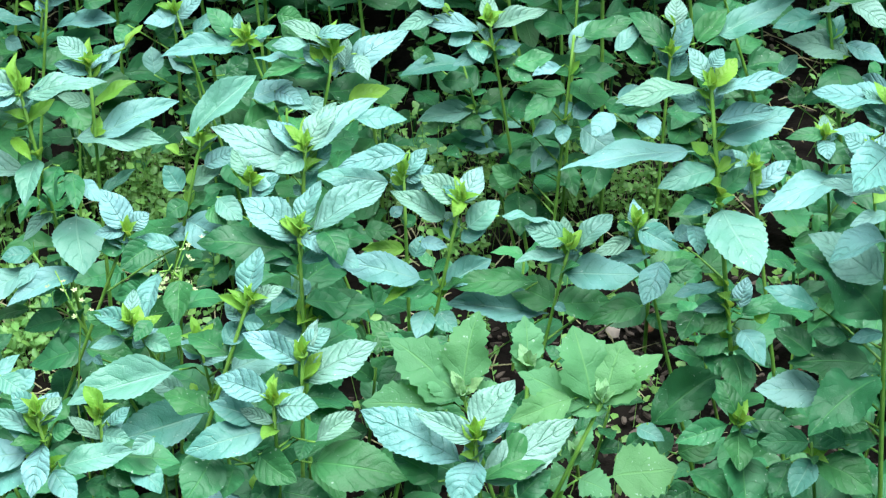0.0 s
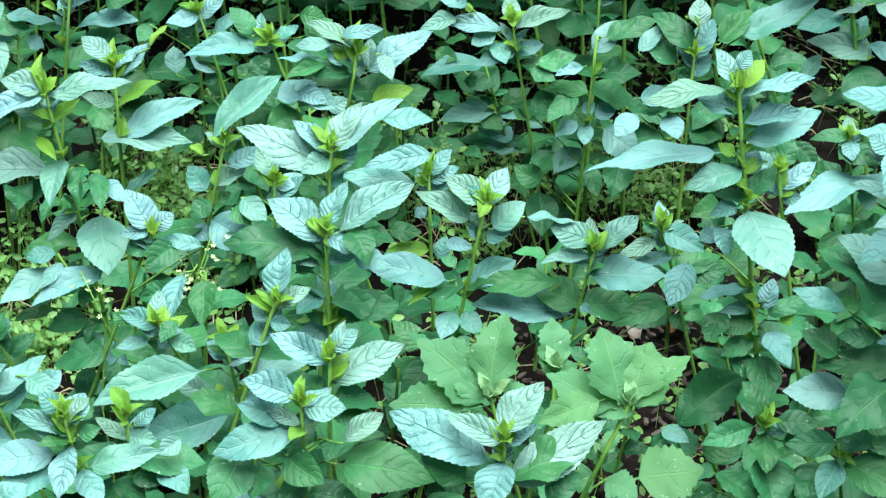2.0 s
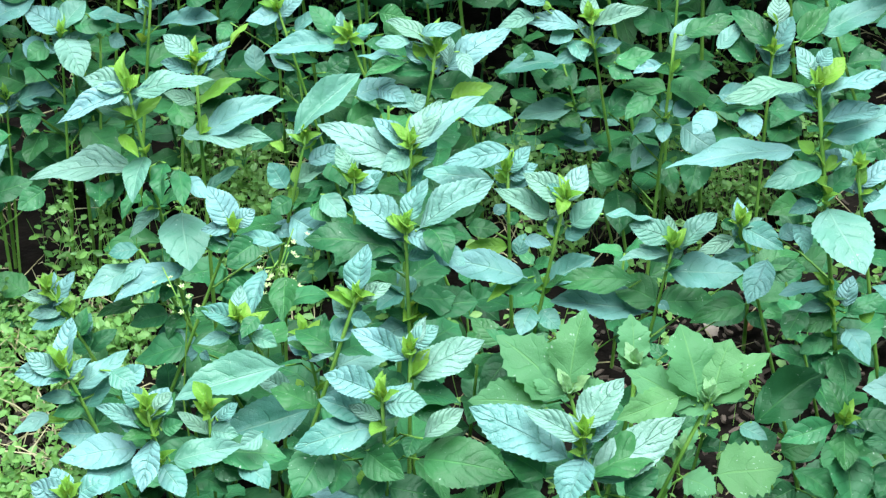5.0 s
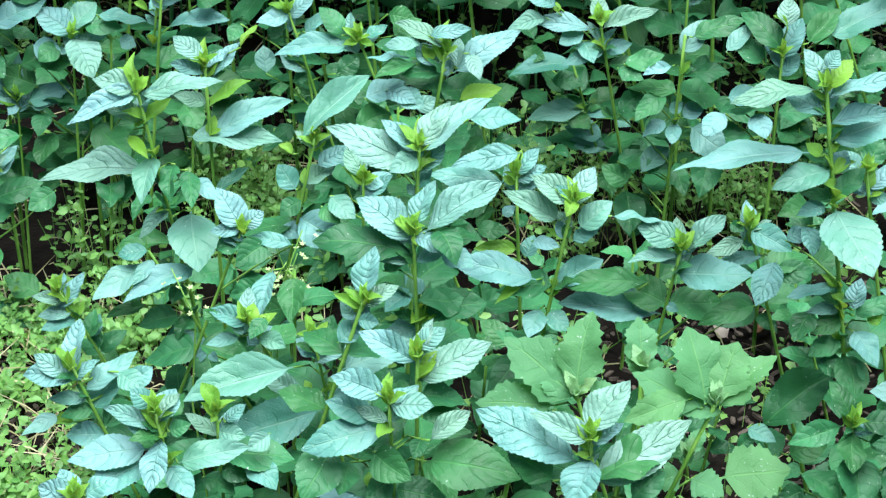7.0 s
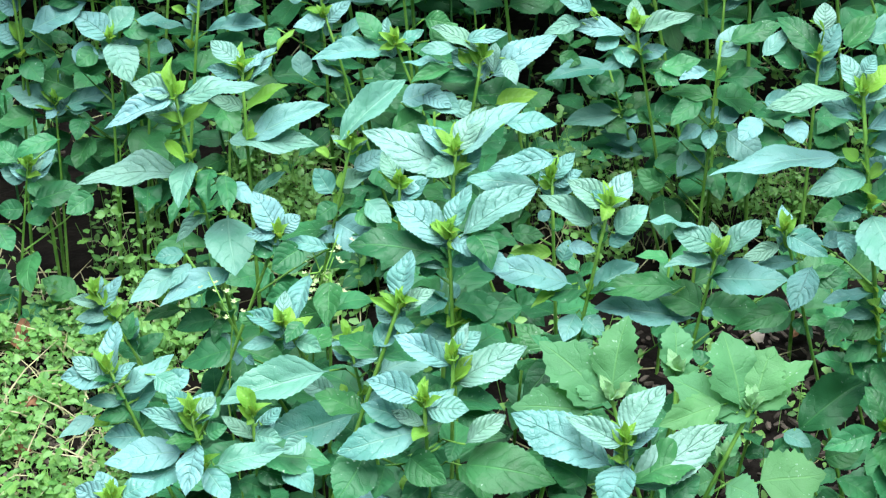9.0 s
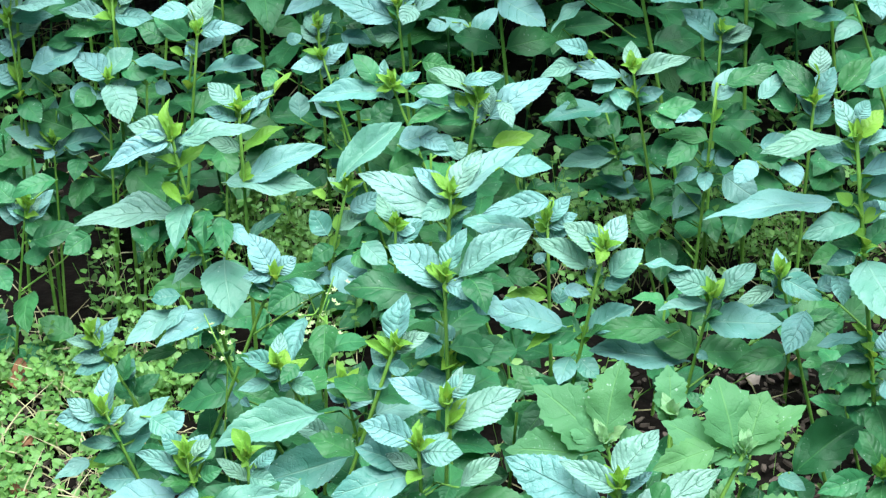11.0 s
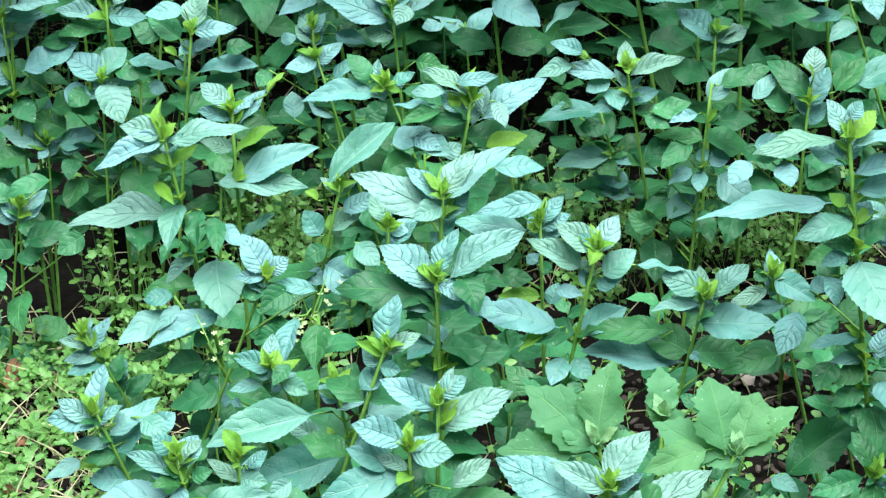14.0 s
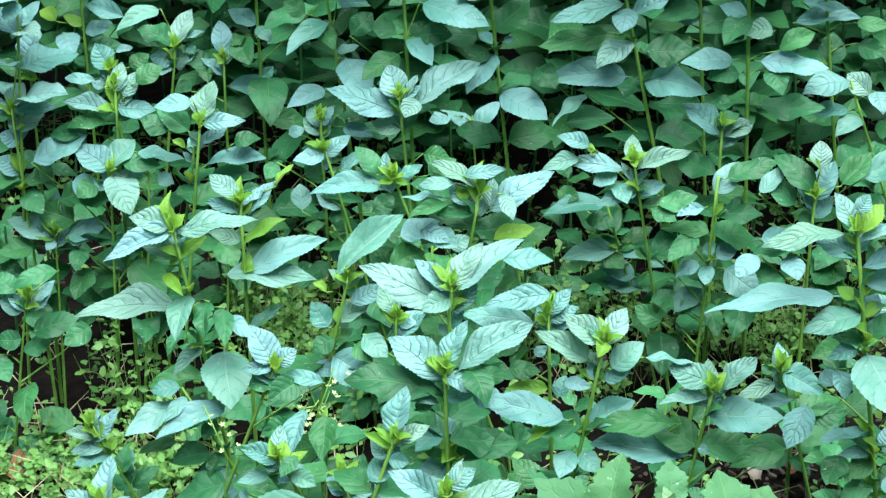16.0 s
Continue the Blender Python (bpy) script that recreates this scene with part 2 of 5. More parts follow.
GOOSES = [blade("goosefoot_blade", GOOSE, 8, 6, b, f, t, 0.15, 60 + i, peak=0.40, bite=0.11, lobes=2.3) for i, (b, f, t) in enumerate([(0.04, 0.1, 0.1), (0.08, 0.2, -0.2), (0.02, 0.05, 0.2)])]

MEALS = [blade("mealy_blade", MEALY, 6, 4, b, f, t, 0.15, 90 + i, peak=0.44, bite=0.08) for i, (b, f, t) in enumerate([(0.05, 0.3, 0.2), (0.1, 0.4, -0.3), (0.03, 0.2, 0.1)])]


def tube(name, pts, r0, r1, mat, sides=6):
    verts, faces = [], []
    n = len(pts)
    for i, p in enumerate(pts):
        d = (Vector(pts[min(i + 1, n - 1)]) - Vector(pts[max(i - 1, 0)])).normalized()
        s = d.orthogonal().normalized()
        t = d.cross(s)
        r = r0 + (r1 - r0) * i / (n - 1)
        for k in range(sides):
            a = 6.2832 * k / sides
            verts.append(Vector(p) + r * (math.cos(a) * s + math.sin(a) * t))
    for i in range(n - 1):
        for k in range(sides):
            faces.append((i * sides + k, i * sides + (k + 1) % sides, (i + 1) * sides + (k + 1) % sides, (i + 1) * sides + k))
    faces.append(tuple(range((n - 1) * sides, n * sides)))
    return mesh_of(name, verts, faces, mat)


RNG = random.Random(64)
TO_CAMERA = Vector((0, -0.85, 0.53))  # from the bed back to the camera; the leaves' faces are set from it


def turned(base, d, z, length, width, roll):
    """The matrix of a blade along d whose face is z, rolled about its midrib."""
    z = (z - z.dot(d) * d).normalized()
    z = math.cos(radians(roll)) * z + math.sin(radians(roll)) * d.cross(z)
    m = Matrix((d * length, z.cross(d) * length * width, z * length)).transposed().to_4x4()
    m.translation = base
    return m


def heading(az, el):
    return Vector((math.cos(radians(az)) * math.cos(radians(el)), math.sin(radians(az)) * math.cos(radians(el)), math.sin(radians(el))))


def blade_matrix(base, az, el, length, width, roll):
    return turned(base, heading(az, el), Vector((0, -0.35, 1)), length, width, roll)


def child(name, data, parent, m):
    ob = new(name, data)
    ob.parent = parent
    ob.matrix_basis = m
    return ob


def mint_label(x, y, height):
    size = "tall" if height > 0.37 else "middling" if height > 0.27 else "short"
    if y > 1.8:
        return size + " green mint with toothed paired leaves at the shaded back"
    if x < -0.36:
        return size + " bluish green mint with toothed leaves beside the chickweed clearing"
    if 0.0 < x < 0.2 and y < 1.45:
        return size + " bluish green mint with toothed leaves beside the goosefoot"
    return size + " bluish green mint with toothed leaves and yellowish tip"


class Plant:
    """A shoot: an Empty at its foot, and the line of its stem."""

    def __init__(self, x, y, lean, height, group, category, label):
        self.top = Vector((lean, 0, height))
        self.ob = tagged(new(category + "_plant"), label, category, group)
        self.ob.matrix_basis = Matrix.Translation((x, y, 0))
        self.bow = 0.02 * height * RNG.uniform(-1, 1)
        self.turn = RNG.uniform(0, 180)

    def at(self, s):
        return self.top * s + Vector((0, self.bow * 4 * s * (1 - s), 0))


# ---- where the bed is open ----
def clearing(x, y):
    """The weedy strip at the edge of the bed, where no mint grows."""
    return x < -0.40 - 0.25 * max(0, y - 1.7) + 0.02 * math.sin(9 * y) and y < 1.80 + 0.3 * max(0, -0.55 - x)


def mulch(x, y):
    """Spots of the bed where bark lies open."""
    return ((x - 0.18) / 0.065) ** 2 + ((y - 1.73) / 0.075) ** 2 < 1 or ((x - 0.195) / 0.025) ** 2 + ((y - 1.62) / 0.05) ** 2 < 1 or ((x - 0.02) / 0.04) ** 2 + ((y - 1.75) / 0.035) ** 2 < 1


def weedy(x, y):
    """Chickweed that shows between the shoots."""
    return ((x - 0.03) / 0.10) ** 2 + ((y - 1.96) / 0.11) ** 2 < 1 or ((x + 0.31) / 0.08) ** 2 + ((y - 2.03) / 0.12) ** 2 < 1 or ((x + 0.28) / 0.05) ** 2 + ((y - 1.86) / 0.06) ** 2 < 1 or ((x - 0.21) / 0.09) ** 2 + ((y - 2.0) / 0.08) ** 2 < 1 or ((x + 0.40) / 0.07) ** 2 + ((y - 1.74) / 0.12) ** 2 < 1


def shade_gap(x, y):
    """A gap among the shoots, kept near bare: its dark soil stands for shade."""
    return ((x + 0.5) / 0.14) ** 2 + ((y - 1.95) / 0.12) ** 2 < 1


def open_behind(x, y, z):
    """Whether growth at this height would hide one of the open spots."""
    y += 1.6 * z
    return clearing(x, y) or mulch(x, y) or weedy(x, y) or shade_gap(x, y)



def mint(x, y, lean, height, bud=0.012, tall=0):
    """A shoot with the tuft of young leaves at its top and small leaves down in its own shade."""
    p = Plant(x, y, lean, height, "mint bed", "mint", mint_label(x, y, height))
    r = 0.0010 + 0.0030 * height
    end = 1 + tall / height
    child("stem", tube("stem", [p.at(end * i / 7) - Vector((0, 0, 0.01 if i == 0 else 0)) for i in range(8)], r, r * 0.66, STEM), p.ob, Matrix())
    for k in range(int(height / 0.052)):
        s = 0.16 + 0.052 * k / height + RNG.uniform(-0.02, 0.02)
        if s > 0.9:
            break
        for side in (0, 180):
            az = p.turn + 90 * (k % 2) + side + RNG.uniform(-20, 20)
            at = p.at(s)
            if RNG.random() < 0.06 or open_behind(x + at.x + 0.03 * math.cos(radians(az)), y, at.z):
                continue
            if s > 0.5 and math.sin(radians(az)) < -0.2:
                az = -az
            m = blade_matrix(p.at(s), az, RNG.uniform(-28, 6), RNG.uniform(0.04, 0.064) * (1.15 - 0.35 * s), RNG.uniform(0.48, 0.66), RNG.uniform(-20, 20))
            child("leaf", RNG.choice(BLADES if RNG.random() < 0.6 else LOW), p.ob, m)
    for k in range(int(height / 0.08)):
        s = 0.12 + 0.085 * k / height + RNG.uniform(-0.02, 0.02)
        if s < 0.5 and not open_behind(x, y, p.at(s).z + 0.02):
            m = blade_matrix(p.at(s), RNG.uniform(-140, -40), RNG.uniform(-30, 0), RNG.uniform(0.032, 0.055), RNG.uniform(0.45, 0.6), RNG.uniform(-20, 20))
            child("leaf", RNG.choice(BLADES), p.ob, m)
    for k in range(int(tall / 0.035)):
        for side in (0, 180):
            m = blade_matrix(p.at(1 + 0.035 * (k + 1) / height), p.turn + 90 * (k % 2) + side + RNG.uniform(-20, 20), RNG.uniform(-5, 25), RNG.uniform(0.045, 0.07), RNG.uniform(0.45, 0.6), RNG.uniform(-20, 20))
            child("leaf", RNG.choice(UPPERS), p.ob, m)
    if bud:
        for ring, (el, size) in enumerate(((80, 1.1), (62, 1.3), (44, 1.4))):
            for k in range(2):
                az = p.turn + ring * 90 + k * 180 + RNG.uniform(-15, 15)
                m = blade_matrix(p.at(end) - Vector((0, 0, bud * (0.2 + 0.22 * ring))), az, el + RNG.uniform(-8, 8), bud * size * RNG.uniform(0.9, 1.2), 0.42, RNG.uniform(-15, 15))
                child("bud_leaf", RNG.choice(YOUNGS), p.ob, m)
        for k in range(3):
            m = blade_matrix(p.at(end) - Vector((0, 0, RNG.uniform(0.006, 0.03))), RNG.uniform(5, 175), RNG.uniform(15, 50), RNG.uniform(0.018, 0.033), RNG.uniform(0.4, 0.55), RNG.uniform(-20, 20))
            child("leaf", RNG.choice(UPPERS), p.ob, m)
    return p


def goosefoot(x, y, lean, height):
    """A light green weed with broad, coarsely toothed leaves and a mealy tip."""
    p = Plant(x, y, lean, height, "goosefoot weeds", "goosefoot", "light green goosefoot weed with broad coarsely toothed leaves")
    child("stem", tube("stem", [p.at(i / 5) for i in range(6)], 0.0021, 0.0014, STEM), p.ob, Matrix())
    for k in range(6):
        m = blade_matrix(p.at(1) - Vector((0, 0, 0.004)), 60 * k + RNG.uniform(-20, 20), RNG.uniform(45, 80), RNG.uniform(0.010, 0.022), 0.45, 0)
        child("bud_leaf", RNG.choice(MEALS), p.ob, m)
    return p


def leaf(p, kinds, s, az, el, length, width, roll, off=None):
    """A leaf from the stem at the part s of its height; az, el: where its tip points, in degrees; off: how far its blade starts from the stem, at the end of a stalk."""
    base = p.at(s)
    if off:
        foot = base
        base = base + Vector((off[0], 0, off[1]))
        sag = foot.lerp(base, 0.5) + Vector((0, 0.006 + 0.3 * min(abs(off[0]), 0.05), -0.15 * abs(off[0])))
        child("leaf_stalk", tube("leaf_stalk", [foot, foot.lerp(sag, 0.5), sag, sag.lerp(base, 0.55), base], 0.0010, 0.0007, STEM, 5), p.ob, Matrix())
    elif kinds is not YOUNGS and kinds is not GOOSES and s < 0.97 and RNG.random() < 0.6:
        for side in (-35, 35):
            m = blade_matrix(p.at(s), az + side + RNG.uniform(-25, 25), RNG.uniform(15, 60), RNG.uniform(0.011, 0.025), RNG.uniform(0.38, 0.55), 0)
            child("side_leaf", RNG.choice(YOUNGS if RNG.random() < 0.5 else LOW), p.ob, m)
    pool = (kinds[0], kinds[3]) if abs(roll) > 55 and len(kinds) > 3 else kinds
    return child("leaf", RNG.choice(pool), p.ob, turned(base, heading(az, el), TO_CAMERA, length, width, roll))


# ---- ground ----
def rough_height(x, y):
    return 0.012 * noise.noise((x * 5, y * 5, 0)) + 0.005 * noise.noise((x * 22, y * 22, 3))


def ground_sheet():
    near = np.concatenate([np.linspace(-400, -4, 8)[:-1], np.linspace(-4, 4, 121), np.linspace(4, 400, 8)[1:]])
    far = np.concatenate([np.linspace(-400, 0, 8)[:-1], np.linspace(0, 5, 91), np.linspace(5, 400, 8)[1:]])
    verts = [(x, y, rough_height(x, y) - 0.006 if abs(x) < 4 and 0 < y < 5 else -0.006) for y in far for x in near]
    w = len(near)
    faces = [(j * w + i, j * w + i + 1, (j + 1) * w + i + 1, (j + 1) * w + i) for j in range(len(far) - 1) for i in range(w - 1)]
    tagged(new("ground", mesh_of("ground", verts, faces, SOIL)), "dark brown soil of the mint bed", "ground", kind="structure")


ground_sheet()

# ---- the shoots of the bed, each with its leaves from the top down ----
p = mint(-0.268, 1.503, -0.058, 0.406)
leaf(p, UPPERS, 1.00, 172, 8, 0.036, 0.63, 25)
leaf(p, UPPERS, 0.99, -152, -13, 0.061, 0.35, 28)
leaf(p, UPPERS, 0.93, 165, 15, 0.037, 0.47, 21)
leaf(p, YOUNGS, 0.99, 140, 33, 0.027, 0.34, 46)
leaf(p, YOUNGS, 1.00, 97, 45, 0.030, 0.30, -16)
leaf(p, YOUNGS, 0.99, 50, 37, 0.016, 0.65, -30)
leaf(p, UPPERS, 0.98, 8, 8, 0.067, 0.35, -43)
leaf(p, YOUNGS, 0.90, 32, 28, 0.039, 0.34, -19, off=(-0.012, 0.004))
leaf(p, YOUNGS, 0.88, -48, -20, 0.028, 0.37, -17, off=(-0.017, 0.006))
leaf(p, UPPERS, 0.81, -174, -3, 0.086, 0.35, 38, off=(-0.010, 0.003))
leaf(p, PALES, 0.85, -98, -26, 0.046, 0.47, 16)
leaf(p, BLADES, 0.82, -89, -26, 0.037, 0.47, 21, off=(0.014, 0.005))
leaf(p, BLADES, 0.80, -79, -26, 0.037, 0.45, -13, off=(0.023, 0.008))
leaf(p, UPPERS, 0.73, -129, -21, 0.036, 0.38, 20)
leaf(p, PALES, 0.78, -41, -18, 0.031, 0.47, -27, off=(0.025, 0.009))
leaf(p, PALES, 0.71, -78, -26, 0.058, 0.70, -13, off=(0.017, 0.006))
p = mint(-0.287, 1.584, 0.002, 0.388)
leaf(p, YOUNGS, 0.98, 93, 45, 0.028, 0.30, -18)
leaf(p, YOUNGS, 0.99, 140, 33, 0.017, 0.51, 25)
leaf(p, YOUNGS, 0.96, 49, 37, 0.020, 0.69, -20)
leaf(p, UPPERS, 1.00, 151, 26, 0.034, 0.54, 23)
leaf(p, UPPERS, 0.97, 168, 11, 0.031, 0.45, 21)
leaf(p, UPPERS, 0.96, 39, 32, 0.041, 0.41, -27)
leaf(p, YOUNGS, 0.98, 45, 35, 0.024, 0.34, -46, off=(0.030, 0.020))
leaf(p, UPPERS, 0.90, 170, 10, 0.030, 0.47, 19)
leaf(p, YOUNGS, 0.89, 25, 23, 0.042, 0.34, -38)
leaf(p, PALES, 0.82, 18, 17, 0.075, 0.36, -28)
leaf(p, UPPERS, 0.80, -3, -1, 0.080, 0.35, -42, off=(-0.019, 0.007))
leaf(p, PALES, 0.68, 29, 26, 0.036, 0.35, -31)
p = mint(-0.272, 1.545, 0.078, 0.339)
leaf(p, PALES, 0.98, 36, 30, 0.078, 0.35, -23, off=(-0.010, 0.004))
leaf(p, YOUNGS, 0.96, 39, 32, 0.022, 0.59, -31)
leaf(p, YOUNGS, 0.94, 153, 24, 0.014, 0.59, 32, off=(-0.014, 0.005))
leaf(p, PALES, 0.85, 135, 35, 0.027, 0.74, 0, off=(-0.006, 0.002))
leaf(p, BLADES, 0.83, -142, -17, 0.023, 0.74, 0)
leaf(p, UPPERS, 0.87, 26, 23, 0.030, 0.62, -30)
leaf(p, YOUNGS, 0.87, 92, 45, 0.015, 0.53, -16)
leaf(p, BLADES, 0.81, 32, 28, 0.021, 0.62, -17)
leaf(p, PALES, 0.78, -32, -15, 0.044, 0.74, -0)
leaf(p, PALES, 0.73, -11, -5, 0.034, 0.47, -25, off=(-0.013, 0.005))
p = mint(-0.166, 1.523, 0.012, 0.315)
leaf(p, UPPERS, 1.00, 131, 37, 0.029, 0.69, 22)
leaf(p, PALES, 0.97, 20, 19, 0.025, 0.59, -20)
leaf(p, YOUNGS, 0.99, 159, 20, 0.017, 0.42, 23)
leaf(p, YOUNGS, 0.99, 11, 11, 0.012, 0.54, -24)
leaf(p, PALES, 0.94, 53, 39, 0.016, 0.74, -0)
leaf(p, PALES, 0.91, -42, -18, 0.031, 0.65, -21, off=(-0.027, 0.010))
leaf(p, BLADES, 0.87, -41, -18, 0.023, 0.74, -14, off=(-0.034, 0.012))
p = mint(-0.154, 1.663, 0.062, 0.359)
leaf(p, YOUNGS, 0.96, 80, 45, 0.041, 0.30, -23)
leaf(p, YOUNGS, 0.96, 132, 37, 0.017, 0.72, 25, off=(-0.009, 0.003))
leaf(p, BLADES, 0.94, -176, -2, 0.035, 0.45, 21)
leaf(p, UPPERS, 1.00, 159, 19, 0.050, 0.35, 34)
leaf(p, UPPERS, 0.98, 7, 7, 0.037, 0.40, -23, off=(-0.013, 0.020))
leaf(p, UPPERS, 0.95, 141, 32, 0.027, 0.70, 19, off=(-0.006, 0.002))
leaf(p, UPPERS, 0.93, 25, 23, 0.069, 0.38, -19, off=(0.010, 0.003))
leaf(p, UPPERS, 0.97, -68, -24, 0.030, 0.50, -24, off=(0.021, 0.007))
leaf(p, UPPERS, 0.94, 85, 45, 0.027, 0.49, -17, off=(0.013, 0.004))
leaf(p, PALES, 0.98, -178, -1, 0.032, 0.44, 24, off=(-0.019, 0.012))
leaf(p, PALES, 0.95, -179, -0, 0.039, 0.35, 62, off=(-0.026, 0.010))
leaf(p, BLADES, 0.94, -159, -10, 0.038, 0.38, 27, off=(-0.022, 0.008))
leaf(p, YOUNGS, 0.85, 12, 12, 0.039, 0.46, -28, off=(0.019, 0.006))
leaf(p, PALES, 0.70, 17, 16, 0.038, 0.62, -27, off=(-0.052, 0.063))
leaf(p, UPPERS, 0.77, -27, -12, 0.030, 0.62, -27, off=(-0.037, 0.045))
leaf(p, PALES, 0.78, -28, -13, 0.031, 0.69, -22, off=(-0.032, 0.039))
leaf(p, BLADES, 0.61, 16, 15, 0.034, 0.74, -9, off=(-0.056, 0.067))
p = mint(-0.130, 1.423, 0.028, 0.402)
leaf(p, YOUNGS, 0.99, 92, 45, 0.025, 0.31, -13)
leaf(p, YOUNGS, 1.00, 146, 29, 0.022, 0.39, 25)
leaf(p, UPPERS, 0.98, 147, 28, 0.039, 0.40, 21)
leaf(p, UPPERS, 0.99, 48, 37, 0.043, 0.48, -23)
leaf(p, PALES, 0.98, 29, 26, 0.069, 0.35, -35)
leaf(p, UPPERS, 0.95, 163, 17, 0.077, 0.39, 20)
leaf(p, PALES, 0.97, -151, -13, 0.025, 0.74, 15)
leaf(p, UPPERS, 0.94, 37, 31, 0.030, 0.60, -20)
leaf(p, PALES, 0.96, -1, -0, 0.039, 0.46, -27, off=(0.038, 0.037))
leaf(p, PALES, 0.90, 47, 36, 0.020, 0.58, -26)
leaf(p, PALES, 0.89, 144, 30, 0.011, 0.74, 0)
p = mint(-0.023, 1.502, -0.008, 0.333)
leaf(p, UPPERS, 0.98, -167, -6, 0.057, 0.36, 24, off=(0.004, 0.024))
leaf(p, PALES, 0.96, 176, 4, 0.060, 0.39, 26, off=(-0.010, 0.004))
leaf(p, UPPERS, 0.99, 41, 33, 0.029, 0.52, -17)
leaf(p, YOUNGS, 0.99, 119, 41, 0.014, 0.52, 17)
leaf(p, YOUNGS, 1.00, 71, 43, 0.019, 0.34, -20)
leaf(p, YOUNGS, 0.97, 163, 16, 0.012, 0.74, 18)
leaf(p, BLADES, 0.85, 154, 23, 0.015, 0.74, 0, off=(0.008, 0.003))
leaf(p, YOUNGS, 0.79, -180, -0, 0.036, 0.38, 18)
leaf(p, PALES, 0.87, 30, 26, 0.013, 0.74, -0, off=(-0.012, 0.004))
leaf(p, BLADES, 0.81, -5, -2, 0.027, 0.61, -19, off=(-0.034, 0.012))
leaf(p, PALES, 0.76, 63, 42, 0.020, 0.74, -19, off=(0.006, 0.002))
p = mint(-0.100, 1.340, -0.003, 0.380)
leaf(p, UPPERS, 0.97, 152, 25, 0.053, 0.56, 27)
leaf(p, YOUNGS, 0.98, 147, 29, 0.020, 0.50, 25)
leaf(p, YOUNGS, 0.99, 109, 43, 0.014, 0.58, 25)
leaf(p, YOUNGS, 0.98, 56, 40, 0.011, 0.72, -20)
leaf(p, UPPERS, 1.00, 58, 40, 0.039, 0.47, -31)
leaf(p, UPPERS, 0.98, 26, 23, 0.067, 0.40, -29, off=(0.008, 0.003))
leaf(p, UPPERS, 0.98, -19, -9, 0.032, 0.50, -28)
leaf(p, YOUNGS, 0.98, -66, -24, 0.009, 0.68, -24)
leaf(p, BLADES, 0.94, 175, 5, 0.075, 0.42, 29)
leaf(p, UPPERS, 0.92, 166, 14, 0.038, 0.50, 28)
leaf(p, BLADES, 0.88, 24, 22, 0.024, 0.59, -27, off=(-0.023, 0.008))
leaf(p, BLADES, 0.98, -62, -23, 0.034, 0.70, -31, off=(0.017, 0.006))
leaf(p, PALES, 0.93, -27, -13, 0.028, 0.65, -26, off=(0.019, 0.007))
p = mint(-0.252, 1.274, 0.118, 0.364)
leaf(p, UPPERS, 1.00, 75, 44, 0.037, 0.57, -22)
leaf(p, UPPERS, 0.98, 21, 20, 0.030, 0.48, -25)
leaf(p, YOUNGS, 0.96, 80, 45, 0.017, 0.61, -19)
leaf(p, YOUNGS, 0.97, 156, 22, 0.022, 0.35, 19)
leaf(p, UPPERS, 0.95, 143, 31, 0.018, 0.72, 28)
leaf(p, PALES, 0.95, -9, -4, 0.016, 0.74, -0)
leaf(p, PALES, 0.89, 36, 31, 0.023, 0.74, -13, off=(-0.007, 0.003))
p = mint(-0.217, 1.429, 0.015, 0.286, bud=0)
leaf(p, BLADES, 0.98, -90, -26, 0.043, 0.55, 18)
leaf(p, UPPERS, 0.98, -100, -26, 0.046, 0.39, 25, off=(-0.016, 0.006))
leaf(p, BLADES, 0.92, -158, -10, 0.026, 0.74, 0, off=(-0.026, 0.009))
leaf(p, PALES, 0.78, 22, 20, 0.018, 0.56, -24, off=(-0.013, 0.005))
p = mint(-0.132, 1.315, -0.045, 0.304)
leaf(p, PALES, 0.88, -162, -9, 0.084, 0.40, 31, off=(-0.021, 0.007))
leaf(p, PALES, 0.88, 15, 14, 0.059, 0.51, -29, off=(0.015, 0.005))
leaf(p, PALES, 0.94, 153, 25, 0.020, 0.74, 0)
leaf(p, YOUNGS, 1.00, 116, 42, 0.016, 0.45, 23)
leaf(p, BLADES, 0.96, 70, 43, 0.024, 0.60, -19, off=(0.006, 0.002))
leaf(p, PALES, 0.94, 34, 29, 0.015, 0.74, -0, off=(0.011, 0.004))
leaf(p, UPPERS, 0.80, 162, 17, 0.036, 0.48, 17, off=(-0.018, 0.006))
leaf(p, YOUNGS, 0.80, 67, 43, 0.016, 0.74, -30, off=(-0.009, 0.003))
leaf(p, YOUNGS, 0.82, 129, 38, 0.009, 0.74, 0, off=(-0.012, 0.004))
leaf(p, PALES, 0.77, -161, -9, 0.074, 0.47, 18, off=(-0.007, 0.002))
leaf(p, PALES, 0.83, -26, -12, 0.029, 0.54, -23)
p = mint(-0.105, 1.213, 0.011, 0.362)
leaf(p, UPPERS, 0.97, 160, 19, 0.046, 0.41, 17)
leaf(p, UPPERS, 1.00, 29, 26, 0.024, 0.64, -19)
leaf(p, UPPERS, 0.93, 21, 19, 0.057, 0.50, -28)
leaf(p, YOUNGS, 0.97, 91, 45, 0.015, 0.60, -13)
leaf(p, YOUNGS, 0.89, -94, -26, 0.009, 0.57, 18)
p = mint(-0.109, 1.181, -0.003, 0.347)
leaf(p, UPPERS, 1.00, 167, 12, 0.041, 0.53, 20)
leaf(p, YOUNGS, 0.97, 91, 45, 0.024, 0.40, -14)
leaf(p, UPPERS, 0.98, -3, -2, 0.030, 0.74, -31)
leaf(p, PALES, 0.92, -165, -7, 0.062, 0.44, 23)
